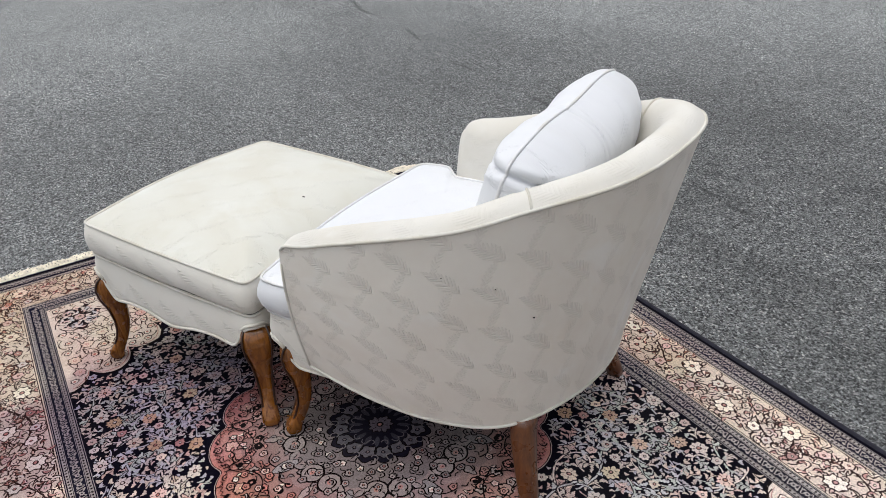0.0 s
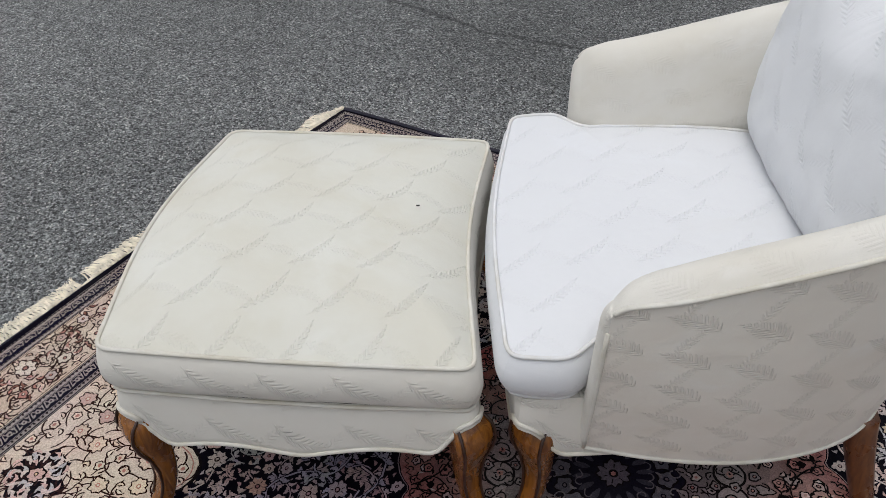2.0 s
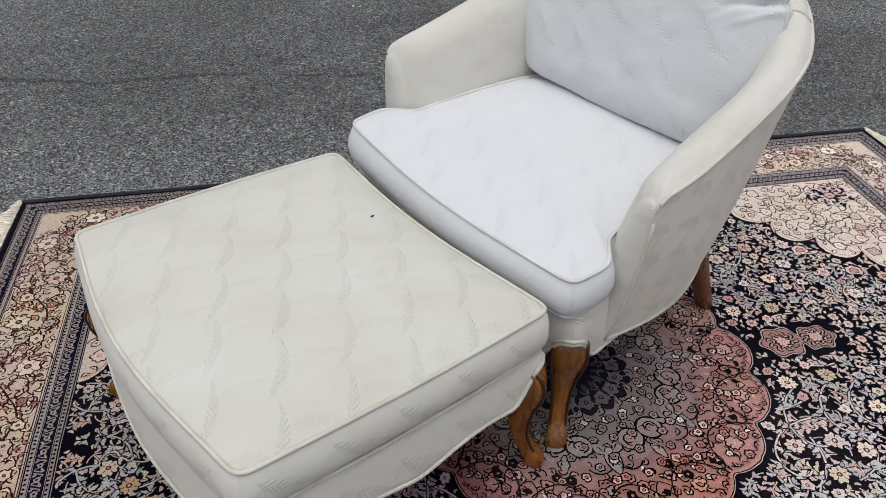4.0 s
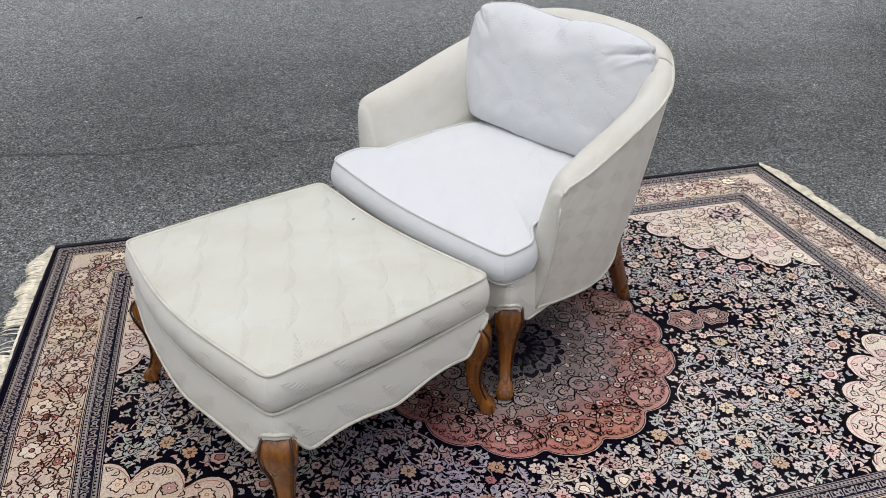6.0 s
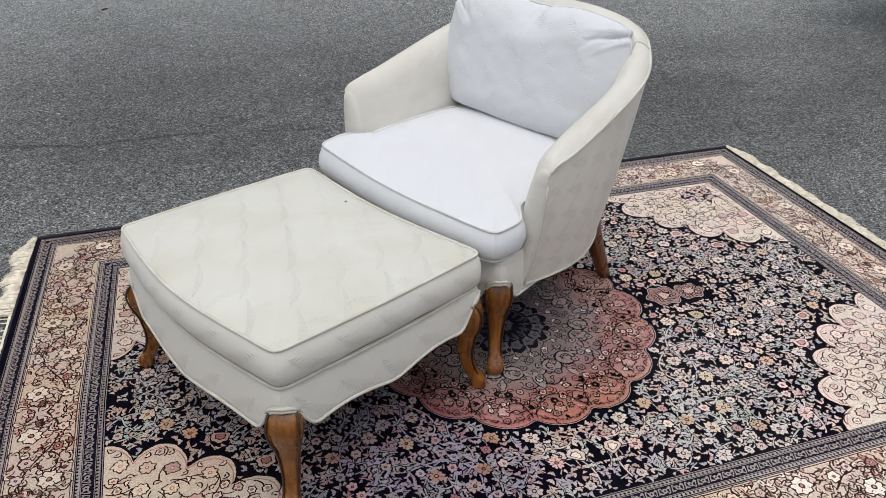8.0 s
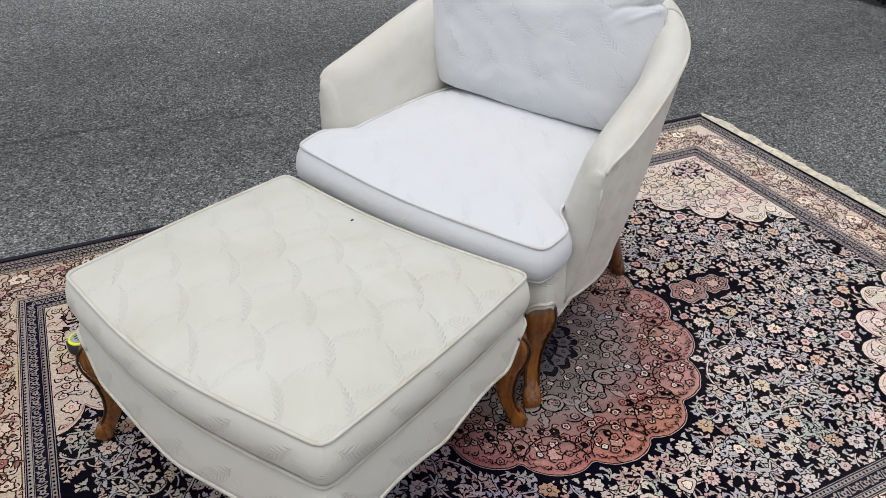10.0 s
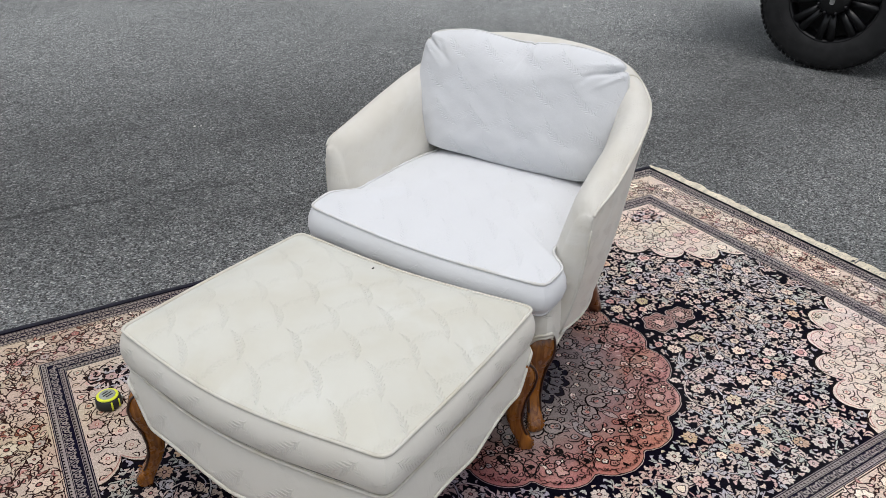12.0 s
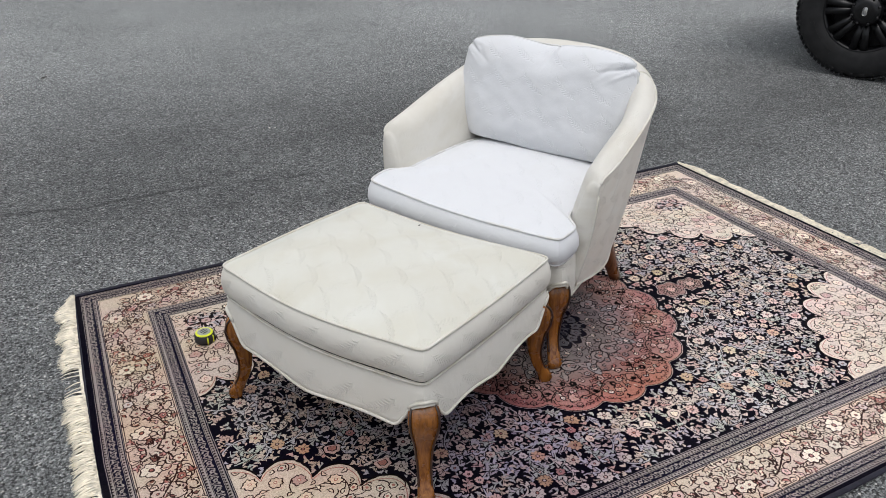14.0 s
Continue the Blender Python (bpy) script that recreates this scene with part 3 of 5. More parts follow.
for k in range(7):
    q = k / 6
    RUG.poly(med(lambda t: (0.366 - 0.026 * k) * (0.97 + 0.03 * math.cos(16 * t + k))), tuple(s0 + (g0 - s0) * q for s0, g0 in zip((0.34, 0.160, 0.138), GREYPINK)), 4 + k, False)


def mp(r, t):
    return CM + r * math.cos(t), CB + r * math.sin(t)


def curl(x, y, r, a0, sg, w, layer, turns=5.2, shrink=0.13, col=INK):
    RUG.stroke([(x + r * (1 - shrink * u) * math.cos(a0 + sg * u), y + r * (1 - shrink * u) * math.sin(a0 + sg * u)) for u in np.linspace(0, turns, 16)], w, col, layer, False)


# navy rosette in the middle, with a wreath of grey heads
RUG.poly(med(lambda t: 0.132 * (0.95 + 0.05 * math.cos(16 * t))), INK, 11, False)
RUG.poly(med(lambda t: 0.129 * (0.95 + 0.05 * math.cos(16 * t))), (0.010, 0.008, 0.016), 12, False)
for i in range(16):
    t0 = 2 * math.pi * i / 16
    RUG.blossom(*mp(0.096, t0), 0.0190, 5, t0, (0.110, 0.098, 0.115), (0.16, 0.12, 0.13), 13, INK, NAVY, False)
    RUG.leaf(*mp(0.060, t0 + math.pi / 16), t0 + math.pi / 16, 0.034, 0.0120, (0.050, 0.045, 0.060), 13, 0.0, None, 0.0, False)
RUG.blossom(*mp(0, 0), 0.030, 12, 0, (0.11, 0.09, 0.11), ROSE, 14, INK, INK, False)
# small stars on the grey ground
for i in range(20):
    t0 = 2 * math.pi * (i + 0.5) / 20
    RUG.blossom(*mp(0.150, t0), 0.0085, 5, t0, BEIGE, ROSE, 13, INK, None, False)
    RUG.blossom(*mp(0.176, t0 + 0.157), 0.0075, 4, t0, (0.28, 0.225, 0.22), INK, 13, INK, None, False)
    RUG.leaf(*mp(0.163, t0 + 0.16), t0 + 0.9, 0.014, 0.005, GREYPINK, 13, 0.5, INK, 0.0, False)
# pairs of curled buds
for i in range(8):
    t0 = 2 * math.pi * (i + 0.5) / 8
    for sg in (-1, 1):
        x, y = mp(0.212, t0 + sg * 0.128)
        RUG.poly([(x + 0.030 * math.cos(u), y + 0.030 * math.sin(u)) for u in np.linspace(0, 2 * math.pi, 20, endpoint=False)], INK, 12, False)
        RUG.poly([(x + 0.0255 * math.cos(u), y + 0.0255 * math.sin(u)) for u in np.linspace(0, 2 * math.pi, 20, endpoint=False)], (0.27, 0.215, 0.21), 13, False)
        curl(x, y, 0.0175, t0 + sg * 0.6, sg, 0.0030, 14, 5.0, 0.10)
        RUG.blossom(x, y, 0.0070, 5, 0, ROSE, INK, 15, None, None, False)
        x2, y2 = mp(0.250, t0 + sg * 0.25)
        curl(x2, y2, 0.034, t0 + sg * 2.0, -sg, 0.0034, 13, 2.6, 0.10)
        RUG.leaf(*mp(0.222, t0 + sg * 0.29), t0 + sg * 1.0, 0.040, 0.012, (0.27, 0.215, 0.21), 12, 0.5 * sg, INK, 0.12, False)
    RUG.leaf(*mp(0.262, t0), t0, 0.044, 0.016, (0.29, 0.22, 0.21), 12, 0.0, INK, 0.10, False)
    t1 = t0 + math.pi / 8
    RUG.leaf(*mp(0.250, t1), t1, 0.066, 0.030, (0.25, 0.215, 0.22), 12, 0.0, INK, 0.0, False)
    RUG.blossom(*mp(0.250, t1), 0.0085, 5, t1, BEIGE, ROSE, 14, INK, None, False)
# lobes: arcs, serrated rims, small flowers
for i in range(16):
    t0 = 2 * math.pi * i / 16
    RUG.stroke([mp(0.395 - 0.085 * math.cos(u), t0 + 0.185 * math.sin(u)) for u in np.linspace(-1.45, 1.45, 15)], 0.0030, INK, 18, False)
    for k in range(9):
        u = (k - 4) / 4
        RUG.leaf(*mp(medallion_r(t0 + u * 0.15) - 0.012, t0 + u * 0.15), t0 + u * 0.8, 0.013, 0.0055, (0.36, 0.12, 0.11), 12, 0.2, None, 0.0, False)
    RUG.blossom(*mp(0.362, t0), 0.0165, 8, t0, (0.46, 0.255, 0.215), GOLD, 13, INK, ROSE, False)
    for sg in (-1, 1):
        RUG.blossom(*mp(0.362, t0 + sg * 0.085), 0.0070, 5, t0, BEIGE, ROSE, 13, INK, None, False)
        RUG.blossom(*mp(0.318, t0 + sg * 0.10), 0.0115, 6, t0, rng.choice(((0.36, 0.27, 0.25), SALMON, (0.40, 0.24, 0.21))), INK, 13, INK, None, False)
        RUG.blossom(*mp(0.296, t0 + sg * 0.045), 0.0100, 5, t0 + 0.5, rng.choice((INK, PINK, SALMON)), ROSE, 13, INK, None, False)
    RUG.blossom(*mp(0.334, t0), 0.0085, 5, t0 + 0.2, rng.choice((INK, PINK)), ROSE, 13, INK, None, False)
for _ in range(330):
    t, q = rng.random() * 2 * math.pi, 0.28 + 0.115 * rng.random()
    if q < medallion_r(t) - 0.012:
        RUG.leaf(*mp(q, t), rng.random() * 6.3, 0.013, 0.0048, rng.choice((PINK, ROSE, SALMON, CREAM_W, INK)), 11, 0.5, INK if rng.random() < 0.6 else None, 0.0, False)

# serrated dark edge inside each lobe, and bars where the lobes meet
teeth = np.linspace(0, 2 * math.pi, 16 * 24, endpoint=False)
RUG.stroke([mp(medallion_r(t) - (0.0085 if k % 2 else 0.0165) - 0.002 * math.cos(7 * t), t) for k, t in enumerate(teeth)], 0.0024, INK, 18, False)
for i in range(16):
    t0 = 2 * math.pi * (i + 0.5) / 16
    for sg in (-1, 1):
        RUG.stroke([mp(0.372 - 0.052 * q, t0 + sg * 0.055 * math.sin(math.pi * q) ** 0.8) for q in np.linspace(0, 1, 9)], 0.0026, INK, 18, False)
    RUG.blossom(*mp(0.346, t0), 0.0090, 4, t0, INK, INK, 18, None, None, False)
# curled tendrils and pale specks over the rosette
for i in range(16):
    t0 = 2 * math.pi * (i + 0.5) / 16
    curl(*mp(0.112, t0 + 0.06 * rng.random()), 0.0130, t0, rng.choice((-1, 1)), 0.0026, 17, 4.6, 0.14, (0.17, 0.145, 0.155))
    curl(*mp(0.066, t0 + 0.2 * rng.random()), 0.0105, t0 + 2, rng.choice((-1, 1)), 0.0024, 17, 4.0, 0.14, (0.13, 0.11, 0.125))
    RUG.leaf(*mp(0.128, t0), t0 + 0.5, 0.024, 0.0085, GREYPINK, 16, 0.5, INK, 0.1, False)
    RUG.leaf(*mp(0.085, t0 + 0.1), t0 + 1.2, 0.017, 0.0060, (0.15, 0.125, 0.135), 16, 0.5, None, 0.1, False)

# line work over the whole medallion
spots_ = []
for size_, tries_ in ((0.013, 500), (0.0085, 1500), (0.006, 2500)):
    for _ in range(tries_):
        t, q = rng.random() * 2 * math.pi, 0.138 + 0.275 * rng.random()
        if q > medallion_r(t) - size_ - 0.002:
            continue
        x, y = mp(q, t)
        if any((x - u) ** 2 + (y - w) ** 2 < (size_ + r) ** 2 for u, w, r in spots_):
            continue
        spots_.append((x, y, size_ * 1.15))
        warm = q > 0.27
        if size_ > 0.012:
            RUG.blossom(x, y, 0.0092, rng.choice((5, 6)), rng.random(), rng.choice((PINK, SALMON, SALMON, ROSE) if warm else ((0.30, 0.24, 0.235), GREYPINK, GREYPINK)), ROSE, 16, INK, None, False)
        elif size_ > 0.008:
            RUG.leaf(x, y, rng.random() * 6.3, 0.0145, 0.0055, rng.choice((SALMON, ROSE, SALMON) if warm else (GREYPINK, GREYPINK, (0.30, 0.24, 0.235))), 16, 0.5, INK, 0.15, False)
        else:
            curl(x, y, 0.007 + 0.004 * rng.random(), rng.random() * 6.3, rng.choice((-1, 1)), 0.0026, 16, 2.4, 0.1)

# pendants beside the medallion
for ca_, ra_, rb_ in ((0.868, 0.050, 0.047), (0.785, 0.047, 0.038)):
    for k, g in enumerate((1.13, 1.06, 1.0)):
        RUG.poly([(ca_ + ra_ * g * math.cos(t) * (0.9 + 0.1 * math.cos(6 * t)), CB + rb_ * g * math.sin(t) * (0.9 + 0.1 * math.cos(6 * t))) for t in np.linspace(0, 2 * math.pi, 48, endpoint=False)], ((0.36, 0.28, 0.26), INK, (0.30, 0.170, 0.150))[k], 2 + k, "ends")
    RUG.blossom(ca_, CB, 0.017, 8, 0, (0.50, 0.32, 0.27), GOLD, 5, INK, ROSE, "ends")
    for k in range(9):
        t = 2 * math.pi * k / 9 + 0.2
        RUG.leaf(ca_ + 0.031 * math.cos(t), CB + 0.027 * math.sin(t), t + 0.8, 0.016, 0.006, (0.36, 0.22, 0.19), 5, 0.5, INK, 0.0, "ends")
        RUG.leaf(ca_ + 0.021 * math.cos(t + 0.3), CB + 0.018 * math.sin(t + 0.3), t - 0.9, 0.011, 0.004, (0.44, 0.32, 0.27), 6, 0.5, INK, 0.0, "ends")

# the dark field: winding vines, blossoms, palmettes, leaves
placed = []


def free(a, b, r):
    if a < G2 + r or b < G2 + r or a > CA or b > CB:
        return False
    if in_medallion(a, b, r + 0.012) or in_spandrel(a, b, r + 0.006) or in_pendant(a, b, r):
        return False
    return True


for _ in range(130):
    a, b = G2 + rng.random() * (CA - G2), G2 + rng.random() * (CB - G2)
    if not free(a, b, 0.02):
        continue
    head, sg, reach = rng.random() * 6.3, rng.choice((-1, 1)), 0.10 + 0.16 * rng.random()
    stem = rng.choice((LILAC, BEIGE, SAGE, LILAC))
    run, x, y = [], a, b
    for k in range(28):
        if not free(x, y, 0.004):
            break
        run.append((x, y))
        head += sg * (0.05 + 0.20 * (k / 28) ** 2) * (1 if k < 22 else 1.8)
        x, y = x + reach / 28 * math.cos(head), y + reach / 28 * math.sin(head)
    if len(run) > 8:
        RUG.stroke(run, 0.0075, NAVY, 4)
        RUG.stroke(run, 0.0038, stem, 5)
        for k in range(4, len(run) - 2, 5):
            (x0, y0), (x1, y1) = run[k], run[k + 1]
            aim = math.atan2(y1 - y0, x1 - x0) + rng.choice((-0.9, 0.9))
            RUG.leaf(x0 + 0.010 * math.cos(aim), y0 + 0.010 * math.sin(aim), aim, 0.019, 0.0095, stem, 5, 0.4, NAVY, 0.28)
cells = {}


def room(a, b, r):
    ia, ib = int(a / 0.03), int(b / 0.03)
    for da in (-2, -1, 0, 1, 2):
        for db in (-2, -1, 0, 1, 2):
            for x, y, q in cells.get((ia + da, ib + db), ()):
                if (a - x) ** 2 + (b - y) ** 2 < (r + q) ** 2:
                    return False
    return True


def take(a, b, r):
    cells.setdefault((int(a / 0.03), int(b / 0.03)), []).append((a, b, r))


LIGHTS = ((0.49, 0.395, 0.335), (0.50, 0.405, 0.36), (0.35, 0.32, 0.36), (0.46, 0.365, 0.325), (0.39, 0.345, 0.36), (0.46, 0.30, 0.275), (0.37, 0.36, 0.335), (0.50, 0.39, 0.32), (0.48, 0.35, 0.31))


def sprout(a, b, head, length, col):
    """A curved tendril with pointed leaflets on both sides and a bud or small flower at its tip."""
    sg = rng.choice((-1, 1))
    run, x, y, n = [], a, b, 8
    for k in range(n):
        if not free(x, y, 0.003) or CA - x < 0.002 or CB - y < 0.002:
            break
        run.append((x, y))
        head += sg * (0.10 + 0.26 * k / n)
        x, y = x + length / n * math.cos(head), y + length / n * math.sin(head)
    if len(run) < 5:
        return
    RUG.stroke(run, 0.0027, col, 1)
    for k in range(1, len(run) - 1):
        (x0, y0), (x1, y1) = run[k], run[k + 1]
        way = math.atan2(y1 - y0, x1 - x0)
        for q in ((1,) if k % 2 else (-1,)):
            aim = way + q * (0.75 + 0.3 * rng.random())
            ln = 0.0130 + 0.007 * rng.random()
            lx, ly = x0 + 0.55 * ln * math.cos(aim), y0 + 0.55 * ln * math.sin(aim)
            if room(lx, ly, 0.0036) and free(lx, ly, 0.005):
                take(lx, ly, 0.0036)
                RUG.leaf(lx, ly, aim, ln, 0.0074, col, 2, 0.5 * q, None, 0.22)
    x, y = run[-1]
    if free(x, y, 0.008) and room(x, y, 0.0062) and CA - x > 0.007 and CB - y > 0.007:
        take(x, y, 0.0062)
        if rng.random() < 0.5:
            RUG.blossom(x, y, 0.0068, 5, head, rng.choice(LIGHTS), rng.choice((INK, ROSE, INK)), 3, NAVY)
        else:
            RUG.leaf(x, y, head, 0.016, 0.0088, col, 2, 0.3 * sg, None, 0.3)


for rmin, tries, kind in ((0.0235, 70, 0), (0.0150, 130, 1), (0.0100, 5000, 2), (0.0068, 9000, 3), (0.0050, 16000, 4)):
    for _ in range(tries):
        a, b = G2 + rng.random() * (CA - G2), G2 + rng.random() * (CB - G2)
        if CA - a < rmin * 0.95 or CB - b < rmin * 0.95 or not free(a, b, rmin * 0.85) or not room(a, b, rmin):
            continue
        ang = field_flow(a, b)
        sg = rng.choice((-1, 1))
        if kind != 2:
            take(a, b, rmin)
        if kind == 0:
            if rng.random() < 0.9:
                RUG.blossom(a, b, 0.0205, rng.choice((9, 10, 12)), rng.random(), rng.choice((BEIGE, PEACH, (0.50, 0.32, 0.22), (0.50, 0.39, 0.26), PINK)), rng.choice((ROSE, PINK, BEIGE)), 6, NAVY, OUTLINE)
            else:
                RUG.palmette(a, b, ang, 0.0225, rng.choice((BEIGE, PINK, LILAC)), rng.choice((ROSE, CREAM_W, BEIGE)), 6)
        elif kind == 1:
            RUG.blossom(a, b, 0.0135, rng.choice((6, 7, 8)), rng.random(), rng.choice((BEIGE, PINK, LILAC, (0.44, 0.22, 0.21), BEIGE, PEACH)), rng.choice((ROSE, PINK, BEIGE)), 6, NAVY, OUTLINE)
        elif kind == 2:
            take(a, b, 0.006)
            sprout(a, b, ang + rng.choice((0, 2.1, -2.1)) + 0.6 * rng.random(), 0.042 + 0.026 * rng.random(), rng.choice(LIGHTS))
        elif kind == 3:
            RUG.leaf(a, b, ang + sg * 1.1 + rng.random() - 0.5, 0.0185, 0.0100, rng.choice(LIGHTS), 2, 0.6 * sg, None, 0.28)
        else:
            RUG.leaf(a, b, rng.random() * 6.3, 0.0125, 0.0062, rng.choice(LIGHTS), 2, 0.5, None, 0.15)

rug = thing("rug", pose(0, 0, 0), "large worn oriental rug, navy field, rose medallion, peach borders", "rug")
me_ = bpy.data.meshes.new("rug_face")
me_.from_pydata(RUG.v, [], RUG.f)
dye = me_.color_attributes.new("dye", "FLOAT_COLOR", "CORNER")
sizes_ = np.array([len(f) for f in RUG.f])
cols_ = np.repeat(np.hstack([np.array(RUG.c), np.ones((len(RUG.c), 1))]), sizes_, axis=0)
dye.data.foreach_set("color", cols_.astype(np.float32).ravel())
me_.materials.append(WOOL)
pile = new("rug_face", me_)
pile.parent = rug
# woven body of the rug beneath the pile, and its dark bound edges
bv, bf = [], []
outl = closed_outline([(-0.002, 0.002), (RUG_L + 0.002, 0.002), (RUG_L + 0.002, -RUG_W - 0.002), (-0.002, -RUG_W - 0.002)], (0, 0, 0, 0), 0.004, 300)
for z_ in (-0.0118, -0.0016):
    bv += [(*lay(x, y), z_) for x, y in outl]
bf = grid_faces(2, 300, True) + [tuple(range(300, 600))]
BINDING = plain("navy_binding", (0.014, 0.013, 0.024), 0.9, 0, 0.3, 60.0, 0.4)
mesh_object("backing", bv, bf, BINDING, rug, smooth=False)
for yy in (0.0, -RUG_W):
    run = [(x, yy + 0.003 * noise.noise(Vector((x * 4, yy, 0))), -0.0035) for x in np.linspace(0, RUG_L, 120)]
    v_, f_ = tube(run, 0.0075, 6)
    mesh_object("bound_edge", v_, f_, BINDING, rug)


def fringe(x0, sign, length, gaps):
    """Cotton tassels along one end of the rug."""
    rr = random.Random(11 if sign < 0 else 23)
    verts, faces = [], []
    n = 1150
    for i in range(n):
        y = -RUG_W * (i + 0.5) / n
        if any(lo < -y < hi for lo, hi in gaps) and rr.random() < 0.93:
            continue
        tuft = noise.noise(Vector((y * 9, sign, 0)))
        ln = length * min(1.0, 0.35 + 10 * min(-y, RUG_W + y)) * (0.85 + 0.30 * noise.noise(Vector((y * 14, 3, 0))) + 0.16 * (rr.random() - 0.5))
        lean = 0.35 * tuft + 0.30 * (rr.random() - 0.5)
        z0 = -0.006 + 0.007 * rr.random()
        path = []
        for k in range(5):
            t = k / 4
            path.append((lay(x0, y)[0] + sign * ln * t, y + lean * ln * t * t + 0.004 * math.sin(4 * t + i), max(-0.0105, z0 + 0.006 * math.sin(math.pi * t) - 0.005 * t)))
        v_, f_ = tube(path, 0.0019, 4, radii=[0.0019, 0.0020, 0.0019, 0.0016, 0.0008])
        s = len(verts)
        verts += v_
        faces += [tuple(s + j for j in q) for q in f_]
    ob = mesh_object("fringe", verts, faces, FRINGE, rug, label="worn cream cotton fringe")
    ob["kind"] = "stuff"
    run = [(lay(x0, y)[0] + sign * 0.004, y, -0.005 + 0.001 * math.sin(y * 90)) for y in np.linspace(0.0, -RUG_W, 160)]
    v_, f_ = tube(run, 0.0055, 6)
    mesh_object("fringe_heading", v_, f_, FRINGE, rug)


fringe(0.0, -1, 0.066, ((0.455, 0.60), (1.02, 1.06)))
fringe(RUG_L, 1, 0.060, ((0.98, 1.0),))

# ------------------------------------------------------------------ armchair and ottoman
SET = pose(1.0, -0.85, 0, 0, 0, 27)


def cabriole(parent, x, y, ang, top, label=""):
    """A curved leg with a carved knee and scrolled toe; ang points outward."""
    rows = [  # height share, outward shift, half breadth, half depth
        (1.00, -0.024, 0.018, 0.012), (0.955, -0.012, 0.030, 0.020), (0.90, -0.001, 0.0375, 0.0285), (0.82, 0.003, 0.0390, 0.031), (0.72, 0.002, 0.0355, 0.0285), (0.58, -0.006, 0.0265, 0.023),
        (0.44, -0.008, 0.0215, 0.0195), (0.32, -0.004, 0.0185, 0.0175), (0.22, 0.006, 0.018, 0.017), (0.15, 0.017, 0.0195, 0.018), (0.10, 0.026, 0.0215, 0.020),
        (0.06, 0.031, 0.0220, 0.0205), (0.025, 0.031, 0.0200, 0.0185), (0.0, 0.029, 0.0165, 0.015)]
    hs = np.array([r[0] for r in rows])[::-1]
    fine = np.linspace(0, 1, 34)
    val = [np.interp(fine, hs, np.array([r[k] for r in rows])[::-1]) for k in (1, 2, 3)]
    ox, oy = math.cos(ang), math.sin(ang)
    tx, ty = -oy, ox
    verts, n = [], 20
    for h, o, wb, wd in zip(fine, *val):
        for k in range(n):
            t = 2 * math.pi * k / n
            c, s = math.cos(t), math.sin(t)
            p = abs(c) ** 0.62 * (1 if c >= 0 else -1) * wd
            q = abs(s) ** 0.62 * (1 if s >= 0 else -1) * wb
            if p < 0:
                q *= 0.82
            verts.append((x + (o + p) * ox + q * tx, y + (o + p) * oy + q * ty, h * top))
    faces = grid_faces(len(fine), n, True) + [tuple(range(n))[::-1], tuple((len(fine) - 1) * n + k for k in range(n))]
    leg = mesh_object("leg", verts, faces, LEGWOOD, parent, label=label)
    for sg in (-1, 1):
        path = []
        for h, o, wb, wd in list(zip(fine, *val))[6:33]:
            q = sg * wb * 0.86
            path.append((x + (o + wd * 0.90) * ox + q * tx, y + (o + wd * 0.90) * oy + q * ty, h * top))
        v_, f_ = tube(path, 0.0029, 5)
        mesh_object("carved_line", v_, f_, DARKLINE, leg)
        # scroll on the toe
        cx, cz = 0.043, 0.020
        sp = []
        for u in np.linspace(0, 5.5, 16):
            r0 = 0.011 * (1 - 0.14 * u)
            a_, z_ = cx + r0 * math.cos(u + 1.2) * 0.6, cz + r0 * math.sin(u + 1.2)
            sp.append((x + a_ * ox + sg * 0.0195 * tx, y + a_ * oy + sg * 0.0195 * ty, z_ + 0.004))
        v_, f_ = tube(sp, 0.0024, 5)
        mesh_object("scroll", v_, f_, LEGWOOD, leg)
    return leg


def ring_rows(outline, spec):
    """Rows of a closed shell: spec gives (outward shift, height function) per row."""
    nor = normals2(outline)
    rows = []
    for shift, zf in spec:
        p = outline + nor * shift
        rows.append(np.column_stack([p, [zf(i, x, y) for i, (x, y) in enumerate(p)]]))
    return rows


def shell_mesh(name, rows, mat, parent, cap_first=False, cap_last=False, uv=None, label="", turn_at=None):
    n = len(rows[0])
    verts = np.vstack([np.vstack([r, r[:1]]) for r in rows])
    m = n + 1
    s = arc(np.vstack([rows[0], rows[0][:1]]))
    if turn_at is not None:  # the cloth of the last side is cut the other way
        mark = s[int(np.argmin(np.linalg.norm(rows[0][:, :2] - np.array(turn_at), axis=1)))]
        s = np.where(s > mark, 2 * mark - s, s)
    uvs = []
    vv = 0.0
    for i, r in enumerate(rows):
        if i:
            vv += float(np.linalg.norm(r - rows[i - 1], axis=1).mean())
        for j in range(m):
            uvs.append((s[j], vv) if uv is None else uv(*r[j % n]))
    faces = grid_faces(len(rows), m, False)
    if cap_first:
        faces.append(tuple(range(n))[::-1])
    if cap_last:
        faces.append(tuple((len(rows) - 1) * m + k for k in range(n)))
    return mesh_object(name, verts, faces, mat, parent, uvs, label=label)


def flat_uv(x, y, z):
    return (x + 3, y + 3)


# ---- ottoman
ottoman = thing("ottoman", SET, "cream jacquard ottoman with welted top and carved wooden legs", "ottoman")
OT = [(-0.556, -0.334), (0.013, -0.330), (0.013, 0.330), (-0.541, 0.326)]
OT_OUT = closed_outline(OT, (0.006, -0.026, 0.006, 0.038), 0.016, 240)
BOX_H = 0.088


def ot_tilt(x, y):
    return 0.424 - 0.045 * (x + 0.55) - 0.014 * y


